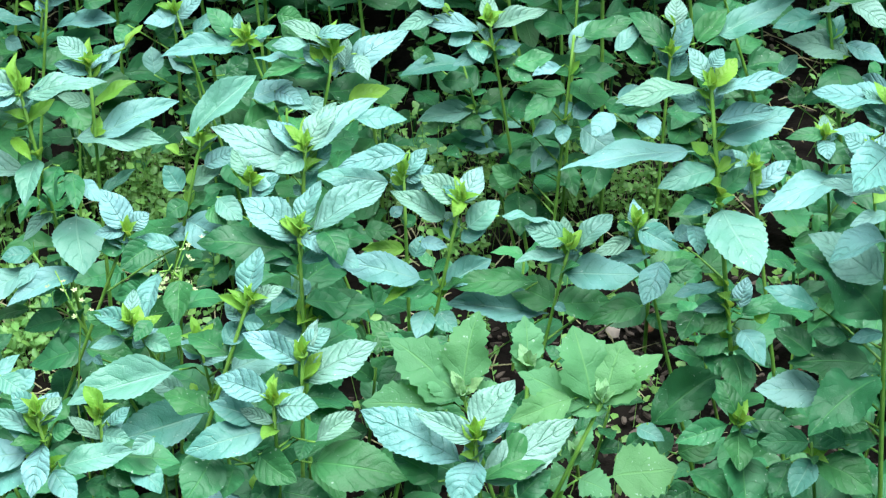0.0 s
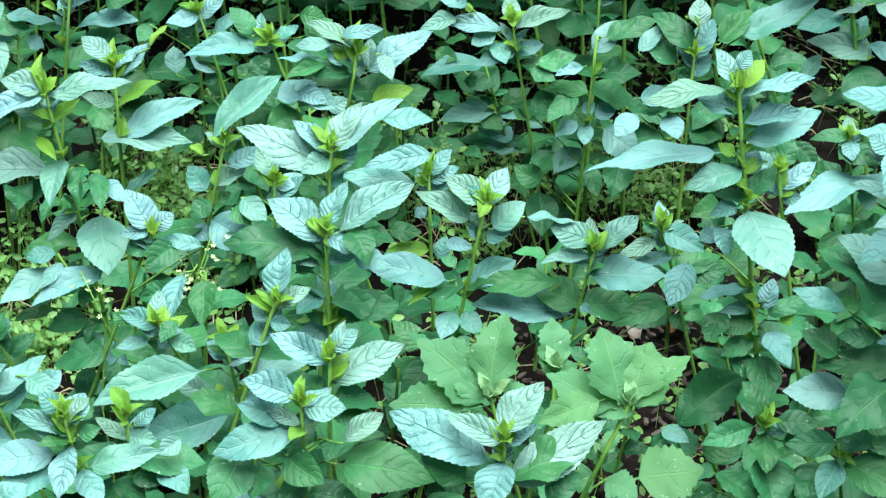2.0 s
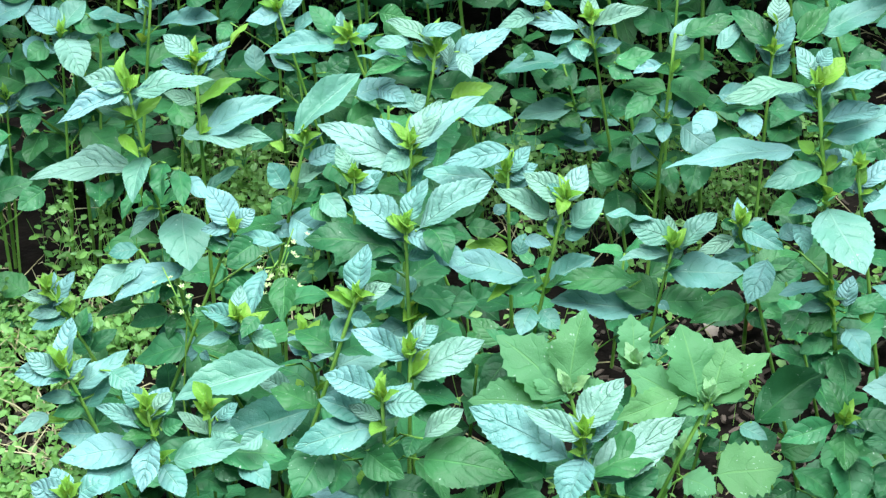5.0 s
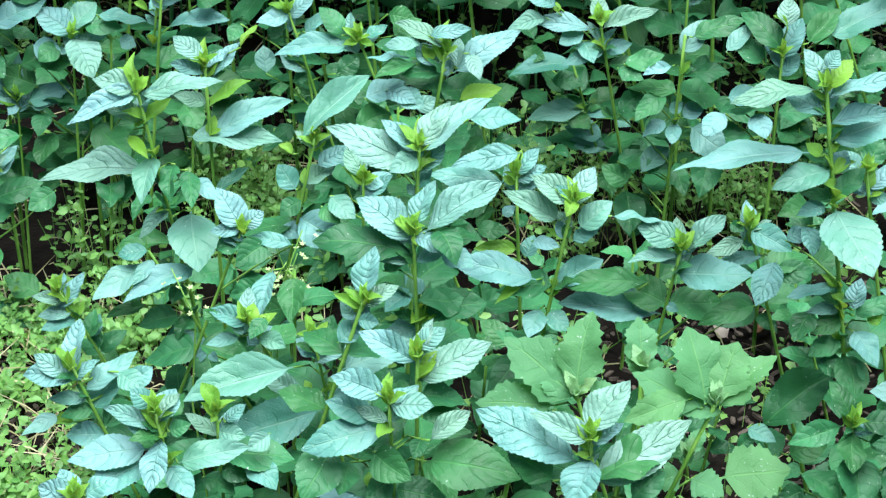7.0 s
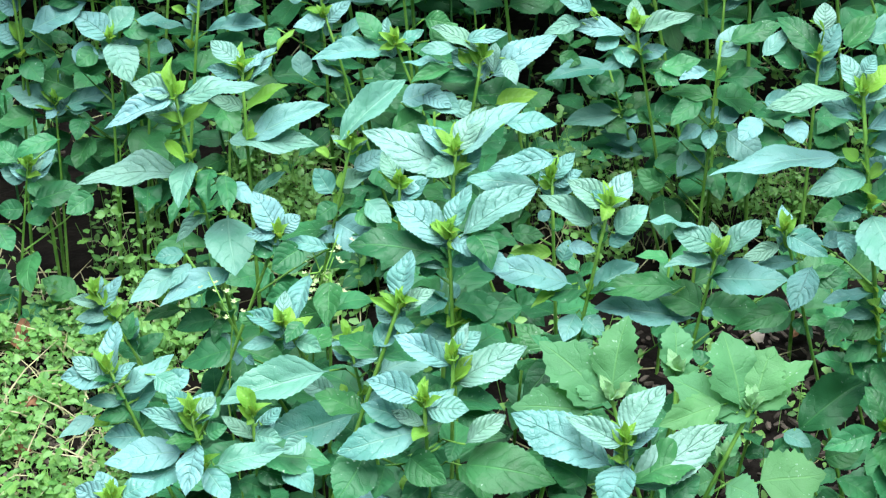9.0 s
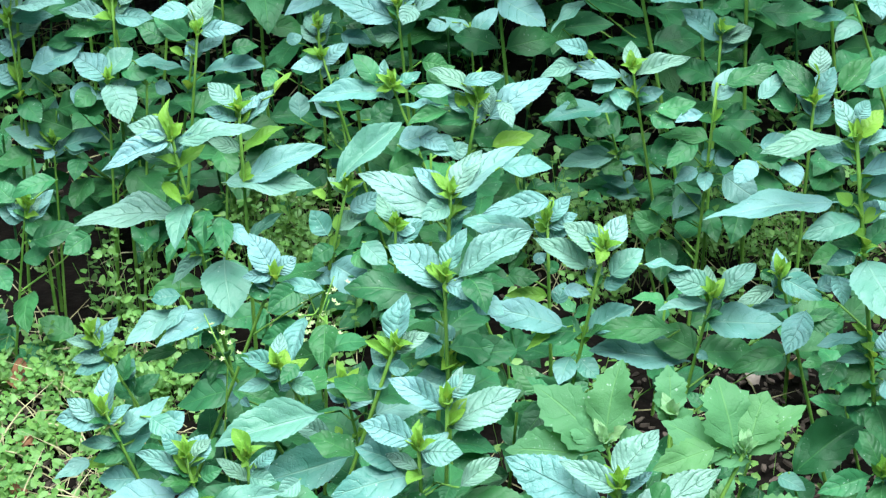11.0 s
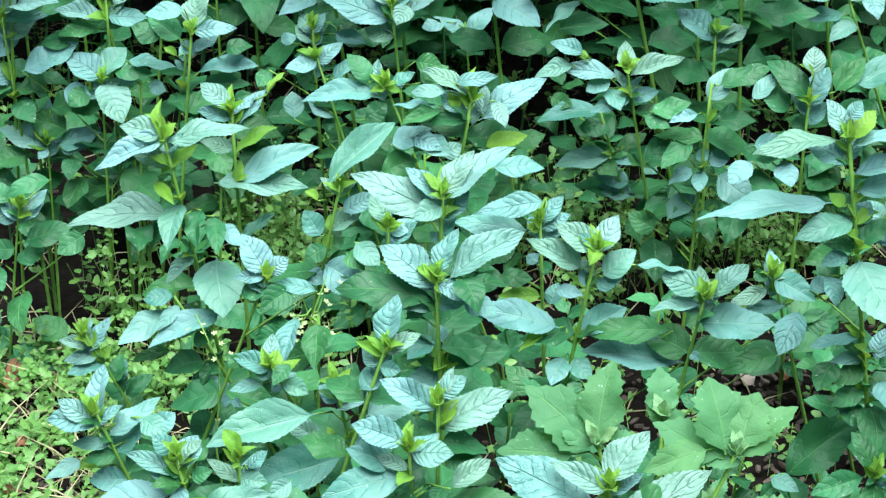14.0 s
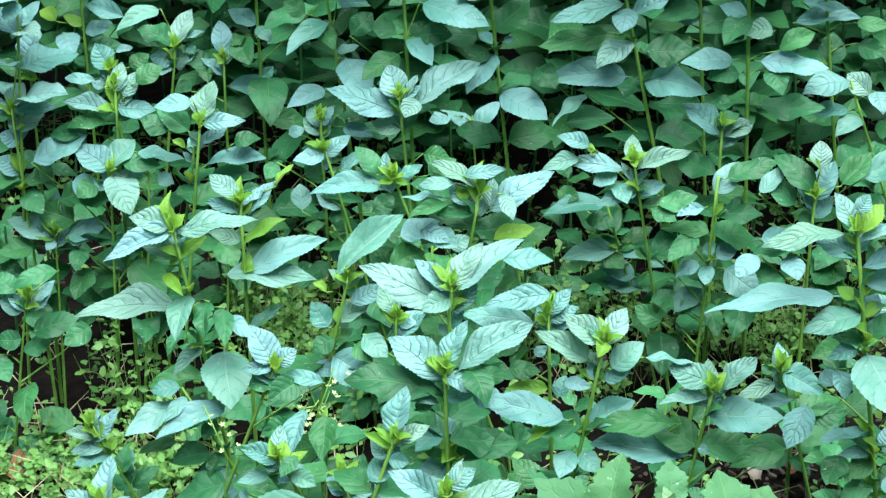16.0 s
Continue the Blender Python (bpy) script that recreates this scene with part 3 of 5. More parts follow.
leaf(p, PALES, 0.93, 166, 13, 0.035, 0.55, 17, off=(-0.011, 0.004))
leaf(p, UPPERS, 0.86, 28, 25, 0.034, 0.48, -17, off=(0.026, 0.009))
leaf(p, BLADES, 0.87, -107, -25, 0.016, 0.74, 0, off=(0.020, 0.007))
leaf(p, BLADES, 0.81, -10, -5, 0.066, 0.59, -31, off=(0.023, 0.008))
leaf(p, BLADES, 0.74, -117, -23, 0.043, 0.74, 0, off=(-0.042, 0.042))
leaf(p, PALES, 0.73, 178, 2, 0.051, 0.35, 37, off=(-0.011, 0.004))
leaf(p, YOUNGS, 0.74, 88, 45, 0.017, 0.48, -17, off=(-0.015, 0.005))
leaf(p, PALES, 0.73, 1, 1, 0.033, 0.44, -20, off=(-0.007, 0.003))
leaf(p, BLADES, 0.84, -35, -15, 0.034, 0.74, -0, off=(-0.013, 0.005))
leaf(p, BLADES, 0.80, -106, -25, 0.026, 0.74, 0, off=(-0.029, 0.010))
leaf(p, BLADES, 0.79, -140, -17, 0.025, 0.74, 0)
p = mint(-0.225, 1.192, -0.048, 0.328)
leaf(p, UPPERS, 0.94, 165, 14, 0.042, 0.35, 31)
leaf(p, YOUNGS, 0.93, 110, 43, 0.022, 0.45, 18)
leaf(p, YOUNGS, 0.94, 158, 21, 0.010, 0.58, 21, off=(-0.007, 0.002))
leaf(p, UPPERS, 0.96, 55, 39, 0.026, 0.74, -8)
leaf(p, UPPERS, 0.92, -97, -26, 0.042, 0.49, 19)
leaf(p, PALES, 0.88, -171, -5, 0.056, 0.46, 27, off=(-0.012, 0.004))
leaf(p, PALES, 0.84, -145, -16, 0.048, 0.58, 29, off=(-0.017, 0.006))
leaf(p, PALES, 0.85, 9, 9, 0.051, 0.44, -28, off=(0.006, 0.002))
leaf(p, BLADES, 0.93, 15, 15, 0.016, 0.74, -13, off=(0.006, 0.002))
leaf(p, PALES, 1.00, 153, 25, 0.020, 0.74, 0)
leaf(p, PALES, 0.85, -52, -21, 0.031, 0.59, -18)
p = mint(-0.241, 1.229, 0.004, 0.300)
leaf(p, YOUNGS, 1.00, 131, 37, 0.021, 0.60, 21)
leaf(p, YOUNGS, 0.98, -124, -22, 0.007, 0.74, 0)
leaf(p, UPPERS, 0.95, 34, 29, 0.019, 0.58, -30, off=(0.006, 0.002))
leaf(p, PALES, 0.93, -11, -5, 0.021, 0.74, -18)
leaf(p, BLADES, 0.82, -15, -7, 0.030, 0.69, -30)
leaf(p, PALES, 0.83, -47, -20, 0.034, 0.63, -29, off=(0.020, 0.007))
leaf(p, BLADES, 0.77, -25, -12, 0.028, 0.68, -32, off=(-0.014, 0.005))
leaf(p, PALES, 0.80, -141, -17, 0.020, 0.74, 0, off=(0.037, 0.036))
p = mint(-0.291, 1.093, -0.017, 0.332)
leaf(p, YOUNGS, 0.98, 117, 42, 0.015, 0.68, 19)
leaf(p, UPPERS, 0.98, 166, 14, 0.027, 0.74, 0)
leaf(p, UPPERS, 0.99, 131, 37, 0.021, 0.74, 27)
leaf(p, PALES, 0.98, 20, 19, 0.024, 0.65, -31, off=(0.006, 0.004))
p = mint(-0.247, 1.258, -0.096, 0.317)
leaf(p, YOUNGS, 0.97, 114, 42, 0.021, 0.58, 20)
leaf(p, YOUNGS, 1.00, 144, 30, 0.016, 0.39, 24)
leaf(p, UPPERS, 0.97, 87, 45, 0.040, 0.43, -21)
leaf(p, UPPERS, 0.96, 179, 1, 0.039, 0.57, 29)
leaf(p, PALES, 0.92, 30, 26, 0.047, 0.38, -30)
leaf(p, PALES, 0.90, -179, -1, 0.029, 0.38, 17)
leaf(p, BLADES, 0.87, -166, -7, 0.024, 0.54, 19)
leaf(p, PALES, 0.82, -148, -14, 0.030, 0.44, 29, off=(-0.031, 0.010))
leaf(p, YOUNGS, 0.81, -180, -0, 0.017, 0.56, 30, off=(-0.021, 0.007))
leaf(p, PALES, 0.80, -177, -2, 0.029, 0.67, 21)
leaf(p, PALES, 0.87, 49, 37, 0.036, 0.59, -20)
leaf(p, PALES, 0.89, 37, 31, 0.022, 0.74, -10, off=(0.030, 0.012))
leaf(p, PALES, 0.94, -32, -15, 0.024, 0.74, -21, off=(0.028, 0.011))
p = mint(-0.310, 1.489, -0.096, 0.230)
leaf(p, UPPERS, 0.94, 175, 5, 0.029, 0.41, 18)
leaf(p, YOUNGS, 0.96, 144, 30, 0.010, 0.74, 0)
leaf(p, PALES, 1.00, 105, 44, 0.007, 0.74, 0)
leaf(p, UPPERS, 0.93, 54, 39, 0.029, 0.51, -28)
leaf(p, PALES, 0.89, -171, -4, 0.029, 0.45, 20)
leaf(p, PALES, 0.86, -160, -9, 0.031, 0.51, 31)
leaf(p, PALES, 0.78, 58, 40, 0.021, 0.74, -0)
leaf(p, YOUNGS, 0.87, 54, 39, 0.015, 0.68, -21)
leaf(p, PALES, 0.72, 118, 41, 0.015, 0.74, 0)
p = mint(-0.201, 1.475, -0.123, 0.274, bud=0)
leaf(p, PALES, 1.00, -172, -4, 0.025, 0.65, 27)
leaf(p, PALES, 0.94, -143, -16, 0.053, 0.46, 29, off=(-0.010, 0.003))
leaf(p, PALES, 0.90, -152, -13, 0.065, 0.35, 31, off=(0.024, 0.010))
leaf(p, PALES, 0.97, -124, -22, 0.029, 0.43, 17)
leaf(p, BLADES, 0.75, -163, -8, 0.034, 0.66, 28, off=(-0.012, 0.004))
leaf(p, BLADES, 0.76, -162, -9, 0.034, 0.35, 22, off=(-0.037, 0.011))
leaf(p, BLADES, 0.76, -118, -23, 0.026, 0.51, 24)
leaf(p, BLADES, 0.87, -112, -24, 0.020, 0.74, 17, off=(0.008, 0.003))
leaf(p, PALES, 0.68, -47, -20, 0.024, 0.74, -18, off=(-0.023, 0.007))
leaf(p, PALES, 0.56, 110, 43, 0.029, 0.74, 15, off=(-0.038, 0.012))
leaf(p, PALES, 0.53, 70, 43, 0.029, 0.67, -29, off=(-0.032, 0.010))
p = mint(-0.365, 1.453, 0.121, 0.310)
leaf(p, UPPERS, 1.00, 134, 36, 0.039, 0.63, 17)
leaf(p, UPPERS, 0.99, -179, -1, 0.025, 0.56, 24)
leaf(p, UPPERS, 1.00, 29, 26, 0.021, 0.74, -0)
leaf(p, YOUNGS, 0.98, 122, 40, 0.014, 0.74, 0)
leaf(p, BLADES, 0.93, -139, -18, 0.031, 0.74, 0, off=(0.026, 0.008))
leaf(p, PALES, 0.81, 172, 8, 0.034, 0.39, 17, off=(0.062, 0.044))
leaf(p, BLADES, 0.92, 10, 10, 0.027, 0.69, -17, off=(-0.013, 0.005))
p = mint(-0.099, 1.352, -0.132, 0.294)
leaf(p, UPPERS, 0.98, 167, 13, 0.034, 0.50, 25)
leaf(p, YOUNGS, 0.98, 70, 43, 0.015, 0.74, -0)
leaf(p, YOUNGS, 0.99, 128, 38, 0.012, 0.67, 19)
leaf(p, PALES, 0.92, -166, -7, 0.026, 0.43, 23, off=(-0.016, 0.005))
leaf(p, BLADES, 0.96, 151, 26, 0.014, 0.74, 0, off=(-0.027, 0.008))
leaf(p, PALES, 0.94, -22, -10, 0.024, 0.64, -25)
leaf(p, UPPERS, 0.73, -43, -18, 0.010, 0.74, -0, off=(-0.065, 0.045))
leaf(p, BLADES, 0.98, -123, -22, 0.022, 0.62, 22, off=(0.013, 0.005))
p = mint(-0.050, 1.445, 0.064, 0.344)
leaf(p, UPPERS, 0.98, 51, 38, 0.035, 0.64, -26)
leaf(p, UPPERS, 0.99, 157, 22, 0.038, 0.59, 19)
leaf(p, YOUNGS, 1.00, 115, 42, 0.018, 0.34, 20)
leaf(p, YOUNGS, 1.00, 71, 43, 0.013, 0.42, -27)
leaf(p, YOUNGS, 0.99, -112, -24, 0.016, 0.74, 0)
leaf(p, PALES, 0.91, 31, 27, 0.034, 0.64, -20, off=(0.010, 0.003))
leaf(p, PALES, 0.88, 22, 21, 0.025, 0.53, -20, off=(0.007, 0.002))
leaf(p, UPPERS, 0.93, 159, 20, 0.050, 0.41, 24, off=(-0.007, 0.003))
leaf(p, PALES, 0.89, 113, 43, 0.017, 0.66, 16)
leaf(p, PALES, 0.92, -6, -3, 0.040, 0.35, -66, off=(0.034, 0.011))
leaf(p, PALES, 0.77, 172, 8, 0.070, 0.39, 23, off=(-0.014, 0.005))
leaf(p, PALES, 0.76, 23, 22, 0.046, 0.50, -19)
leaf(p, BLADES, 0.57, -177, -2, 0.066, 0.37, 27, off=(0.087, 0.073))
leaf(p, PALES, 0.44, 176, 4, 0.081, 0.39, 29, off=(0.105, 0.088))
leaf(p, YOUNGS, 0.75, 127, 39, 0.014, 0.74, 20)
leaf(p, YOUNGS, 0.74, 36, 30, 0.014, 0.55, -27)
leaf(p, YOUNGS, 0.74, -144, -16, 0.026, 0.34, 35, off=(-0.024, 0.009))
leaf(p, PALES, 0.70, -112, -24, 0.028, 0.70, 17, off=(-0.006, 0.002))
leaf(p, PALES, 0.70, -45, -19, 0.024, 0.74, -23)
leaf(p, PALES, 0.86, -12, -6, 0.022, 0.56, -22, off=(-0.023, 0.009))
p = mint(0.039, 1.429, 0.058, 0.313)
leaf(p, UPPERS, 0.97, 97, 45, 0.029, 0.52, 22)
leaf(p, YOUNGS, 0.96, 111, 43, 0.021, 0.34, 20)
leaf(p, YOUNGS, 0.97, 73, 44, 0.015, 0.45, -20)
leaf(p, UPPERS, 0.97, 35, 30, 0.040, 0.50, -29, off=(0.007, 0.002))
leaf(p, UPPERS, 1.00, 165, 14, 0.037, 0.61, 20)
leaf(p, PALES, 0.96, -173, -4, 0.040, 0.35, 41)
leaf(p, PALES, 0.91, -1, -0, 0.060, 0.54, -31)
leaf(p, UPPERS, 0.71, -116, -24, 0.044, 0.54, 20, off=(0.089, 0.075))
leaf(p, BLADES, 0.60, -160, -9, 0.048, 0.41, 18, off=(0.081, 0.068))
leaf(p, PALES, 0.82, -32, -15, 0.011, 0.74, -0)
p = mint(0.224, 1.470, -0.073, 0.307)
leaf(p, YOUNGS, 0.93, 106, 44, 0.016, 0.74, 22)
leaf(p, UPPERS, 0.94, -153, -12, 0.038, 0.37, 26, off=(-0.007, 0.002))
leaf(p, PALES, 0.98, -32, -14, 0.038, 0.59, -17)
leaf(p, UPPERS, 0.98, 130, 37, 0.015, 0.72, 23)
leaf(p, YOUNGS, 0.89, 105, 44, 0.017, 0.42, 16, off=(0.008, 0.003))
leaf(p, PALES, 0.89, -172, -4, 0.038, 0.35, 27, off=(0.006, 0.002))
leaf(p, BLADES, 0.98, -33, -15, 0.013, 0.74, -0, off=(-0.016, 0.005))
leaf(p, BLADES, 0.83, 3, 3, 0.031, 0.67, -17, off=(0.011, 0.004))
p = mint(-0.120, 1.353, 0.021, 0.314, bud=0)
leaf(p, BLADES, 0.96, 11, 11, 0.033, 0.74, -0)
leaf(p, BLADES, 0.93, 11, 10, 0.051, 0.56, -32)
leaf(p, PALES, 0.91, -163, -8, 0.031, 0.72, 32)
leaf(p, PALES, 0.98, -139, -18, 0.028, 0.60, 24, off=(-0.006, 0.011))
leaf(p, PALES, 1.00, 137, 34, 0.021, 0.68, 28)
p = mint(0.252, 1.396, -0.061, 0.467)
leaf(p, YOUNGS, 0.99, 40, 33, 0.030, 0.62, -26)
leaf(p, UPPERS, 1.00, 129, 38, 0.031, 0.59, 23)
leaf(p, UPPERS, 0.98, 47, 36, 0.017, 0.74, -0, off=(-0.002, 0.022))
leaf(p, UPPERS, 0.98, -170, -5, 0.064, 0.35, 43, off=(-0.007, 0.005))
leaf(p, UPPERS, 0.95, 162, 17, 0.043, 0.42, 29)
leaf(p, YOUNGS, 0.97, 156, 23, 0.018, 0.34, 42)
leaf(p, UPPERS, 0.98, 10, 10, 0.057, 0.35, -49)
leaf(p, UPPERS, 0.93, 9, 9, 0.045, 0.39, -27)
leaf(p, PALES, 0.90, 16, 15, 0.063, 0.45, -23)
leaf(p, PALES, 0.87, -171, -4, 0.101, 0.35, 60, off=(-0.016, 0.005))
leaf(p, PALES, 0.85, -160, -9, 0.048, 0.47, 23)
leaf(p, BLADES, 0.80, 176, 4, 0.025, 0.46, 28)
leaf(p, YOUNGS, 0.87, 148, 28, 0.015, 0.71, 18, off=(-0.007, 0.002))
leaf(p, YOUNGS, 0.88, 34, 29, 0.010, 0.57, -24)
leaf(p, PALES, 0.84, 50, 37, 0.022, 0.74, -10)
leaf(p, BLADES, 0.80, 34, 29, 0.033, 0.57, -31)
leaf(p, PALES, 0.78, -66, -24, 0.064, 0.71, -20)
leaf(p, PALES, 0.78, -160, -9, 0.024, 0.57, 20, off=(-0.006, 0.002))
leaf(p, UPPERS, 0.73, -84, -26, 0.027, 0.67, -26, off=(-0.022, 0.008))
leaf(p, PALES, 0.59, -173, -3, 0.027, 0.42, 22)
leaf(p, BLADES, 0.57, -155, -12, 0.028, 0.61, 17)
leaf(p, UPPERS, 0.58, 69, 43, 0.026, 0.61, -21, off=(0.009, 0.003))
leaf(p, BLADES, 0.57, 17, 16, 0.036, 0.42, -23, off=(0.009, 0.003))
leaf(p, YOUNGS, 0.61, 165, 15, 0.007, 0.74, 0)
leaf(p, YOUNGS, 0.55, 17, 17, 0.014, 0.74, -0, off=(0.018, 0.007))
leaf(p, PALES, 0.54, -61, -23, 0.036, 0.61, -24, off=(0.008, 0.003))
leaf(p, BLADES, 0.50, -81, -26, 0.040, 0.74, -21)
leaf(p, BLADES, 0.53, -154, -12, 0.031, 0.57, 21)
leaf(p, PALES, 0.63, -169, -5, 0.041, 0.35, 48)
leaf(p, BLADES, 0.57, -119, -23, 0.031, 0.67, 27, off=(-0.024, 0.008))
leaf(p, BLADES, 0.48, -44, -19, 0.028, 0.72, -29, off=(-0.023, 0.008))
leaf(p, PALES, 0.64, 20, 19, 0.019, 0.74, -24, off=(-0.042, 0.037))
p = mint(0.297, 1.475, -0.059, 0.355)
leaf(p, YOUNGS, 0.94, 83, 45, 0.022, 0.46, 14)
leaf(p, UPPERS, 0.94, 29, 26, 0.037, 0.48, -31)
leaf(p, PALES, 0.92, 2, 2, 0.016, 0.74, -0)
leaf(p, PALES, 0.98, 132, 37, 0.020, 0.74, 0, off=(-0.007, 0.002))
leaf(p, BLADES, 1.00, 49, 37, 0.026, 0.74, -4)
p = mint(0.215, 1.391, -0.055, 0.170, bud=0)
leaf(p, BLADES, 0.98, 27, 25, 0.073, 0.51, -18)
leaf(p, PALES, 0.96, -27, -13, 0.025, 0.62, -28, off=(-0.011, 0.003))
leaf(p, BLADES, 0.79, 12, 11, 0.033, 0.74, -19, off=(0.013, 0.005))
leaf(p, BLADES, 0.80, 30, 27, 0.018, 0.74, -0, off=(-0.027, 0.009))
p = mint(0.242, 1.283, -0.029, 0.255)
leaf(p, BLADES, 1.00, 129, 38, 0.032, 0.52, 18)
leaf(p, BLADES, 0.97, -161, -9, 0.043, 0.44, 17, off=(-0.007, 0.002))
leaf(p, BLADES, 0.98, -4, -2, 0.032, 0.63, -26, off=(0.006, 0.002))
leaf(p, BLADES, 0.96, -94, -26, 0.034, 0.64, -17)
leaf(p, BLADES, 0.91, -14, -7, 0.034, 0.61, -27, off=(0.010, 0.004))
leaf(p, YOUNGS, 0.98, 92, 45, 0.008, 0.74, 0)
leaf(p, BLADES, 0.66, -37, -16, 0.037, 0.59, -32, off=(-0.044, 0.039))
leaf(p, BLADES, 0.87, -88, -26, 0.047, 0.72, -17)
leaf(p, BLADES, 0.72, -116, -24, 0.039, 0.60, 24, off=(0.032, 0.036))
leaf(p, BLADES, 0.60, -157, -11, 0.024, 0.74, 14, off=(-0.042, 0.038))
p = mint(0.048, 1.124, -0.028, 0.360)
leaf(p, YOUNGS, 0.96, 101, 44, 0.025, 0.45, 22)
leaf(p, YOUNGS, 0.96, 150, 27, 0.019, 0.42, 25)
leaf(p, UPPERS, 1.00, 43, 34, 0.043, 0.60, -25)
leaf(p, UPPERS, 0.97, 26, 24, 0.026, 0.51, -30)
leaf(p, UPPERS, 0.98, 162, 18, 0.043, 0.41, 23)
leaf(p, UPPERS, 0.94, -110, -25, 0.038, 0.69, 25)
leaf(p, UPPERS, 0.92, 160, 19, 0.075, 0.45, 27, off=(-0.009, 0.003))
leaf(p, UPPERS, 0.88, 25, 23, 0.077, 0.40, -17)
leaf(p, BLADES, 0.86, 156, 22, 0.035, 0.70, 23, off=(-0.027, 0.009))
leaf(p, BLADES, 0.82, 31, 27, 0.029, 0.68, -18, off=(0.023, 0.008))
p = goosefoot(0.089, 1.236, -0.076, 0.312)
leaf(p, GOOSES, 0.98, 150, 27, 0.067, 0.58, 18)
leaf(p, GOOSES, 1.00, 73, 44, 0.058, 0.56, -16)
leaf(p, GOOSES, 0.94, 179, 1, 0.055, 0.56, 19, off=(-0.019, 0.006))
leaf(p, GOOSES, 0.97, 142, 32, 0.032, 0.58, 19, off=(-0.009, 0.003))
leaf(p, GOOSES, 0.97, 16, 16, 0.021, 0.83, -24, off=(0.007, 0.003))
p = goosefoot(0.055, 1.256, 0.004, 0.319)
leaf(p, GOOSES, 1.00, 95, 45, 0.036, 0.70, 18)
leaf(p, GOOSES, 0.98, 20, 19, 0.018, 0.90, -0)
leaf(p, GOOSES, 0.98, 131, 37, 0.019, 0.70, 24)
p = goosefoot(-0.019, 1.193, 0.126, 0.337)
leaf(p, GOOSES, 0.98, 107, 44, 0.054, 0.81, 30, off=(-0.006, 0.003))
leaf(p, GOOSES, 1.00, 63, 42, 0.042, 0.82, -22)
leaf(p, GOOSES, 0.98, 30, 27, 0.056, 0.45, -28)
leaf(p, GOOSES, 0.97, 160, 19, 0.052, 0.51, 25, off=(-0.007, 0.003))
leaf(p, GOOSES, 0.98, 103, 44, 0.025, 0.52, 26)
leaf(p, GOOSES, 0.98, -160, -9, 0.047, 0.49, 20, off=(-0.017, 0.007))
leaf(p, GOOSES, 0.96, 175, 5, 0.038, 0.38, 31, off=(0.009, 0.003))
p = goosefoot(0.036, 1.278, 0.060, 0.226)
leaf(p, GOOSES, 0.86, 6, 6, 0.051, 0.88, -28, off=(0.034, 0.011))
leaf(p, GOOSES, 1.00, 49, 37, 0.024, 0.55, -18)
leaf(p, GOOSES, 0.93, -158, -10, 0.023, 0.90, 0)
leaf(p, GOOSES, 0.89, -27, -12, 0.028, 0.90, -32, off=(0.009, 0.003))
leaf(p, GOOSES, 0.95, 54, 39, 0.014, 0.69, -17)
p = mint(0.400, 1.751, -0.063, 0.360, tall=.18)
leaf(p, PALES, 0.96, -165, -7, 0.047, 0.46, 21, off=(-0.006, 0.002))
leaf(p, UPPERS, 0.98, -39, -17, 0.041, 0.62, -28, off=(0.018, 0.007))
leaf(p, UPPERS, 0.98, -164, -8, 0.036, 0.35, 56, off=(0.016, 0.006))
leaf(p, PALES, 0.90, 56, 40, 0.026, 0.59, -28)
leaf(p, UPPERS, 0.84, 170, 10, 0.062, 0.49, 25, off=(0.015, 0.006))
leaf(p, PALES, 0.88, -29, -13, 0.042, 0.47, -28, off=(0.010, 0.004))
leaf(p, BLADES, 0.84, -78, -26, 0.058, 0.74, -0)
leaf(p, UPPERS, 0.64, -174, -3, 0.035, 0.74, 0, off=(0.040, 0.049))
leaf(p, PALES, 0.67, 43, 34, 0.025, 0.66, -22, off=(-0.056, 0.048))
leaf(p, BLADES, 0.62, 99, 45, 0.021, 0.74, 0, off=(-0.042, 0.036))
p = mint(0.367, 1.660, -0.039, 0.280)
leaf(p, PALES, 0.83, 179, 1, 0.045, 0.35, 41, off=(0.043, 0.049))
leaf(p, BLADES, 0.99, -176, -2, 0.034, 0.41, 25)
leaf(p, UPPERS, 0.98, -86, -26, 0.022, 0.74, -0)
leaf(p, YOUNGS, 0.99, 67, 43, 0.012, 0.74, -22)
leaf(p, PALES, 0.71, -161, -9, 0.109, 0.35, 51, off=(0.034, 0.040))
leaf(p, PALES, 0.80, -88, -26, 0.024, 0.74, -0, off=(0.012, 0.004))
leaf(p, BLADES, 0.94, -23, -11, 0.041, 0.55, -17, off=(-0.011, 0.004))
p = mint(0.410, 1.632, -0.047, 0.280)
leaf(p, UPPERS, 0.99, 153, 25, 0.027, 0.74, 12)
leaf(p, PALES, 0.96, -138, -18, 0.026, 0.74, 14, off=(0.007, 0.003))
leaf(p, YOUNGS, 0.99, 79, 45, 0.011, 0.74, 0)
leaf(p, PALES, 0.76, -160, -9, 0.038, 0.41, 25, off=(0.011, 0.004))
leaf(p, YOUNGS, 0.85, -126, -22, 0.018, 0.74, 0, off=(0.008, 0.003))
leaf(p, BLADES, 0.65, 172, 8, 0.049, 0.54, 23, off=(0.009, 0.003))
leaf(p, YOUNGS, 0.68, -140, -17, 0.017, 0.67, 16, off=(-0.010, 0.003))
leaf(p, BLADES, 0.40, -15, -7, 0.040, 0.68, -22, off=(-0.087, 0.075))
p = mint(0.332, 1.243, -0.032, 0.363, tall=.18)
leaf(p, BLADES, 1.00, 149, 27, 0.082, 0.63, 32)
leaf(p, PALES, 0.98, -166, -7, 0.026, 0.44, 29)
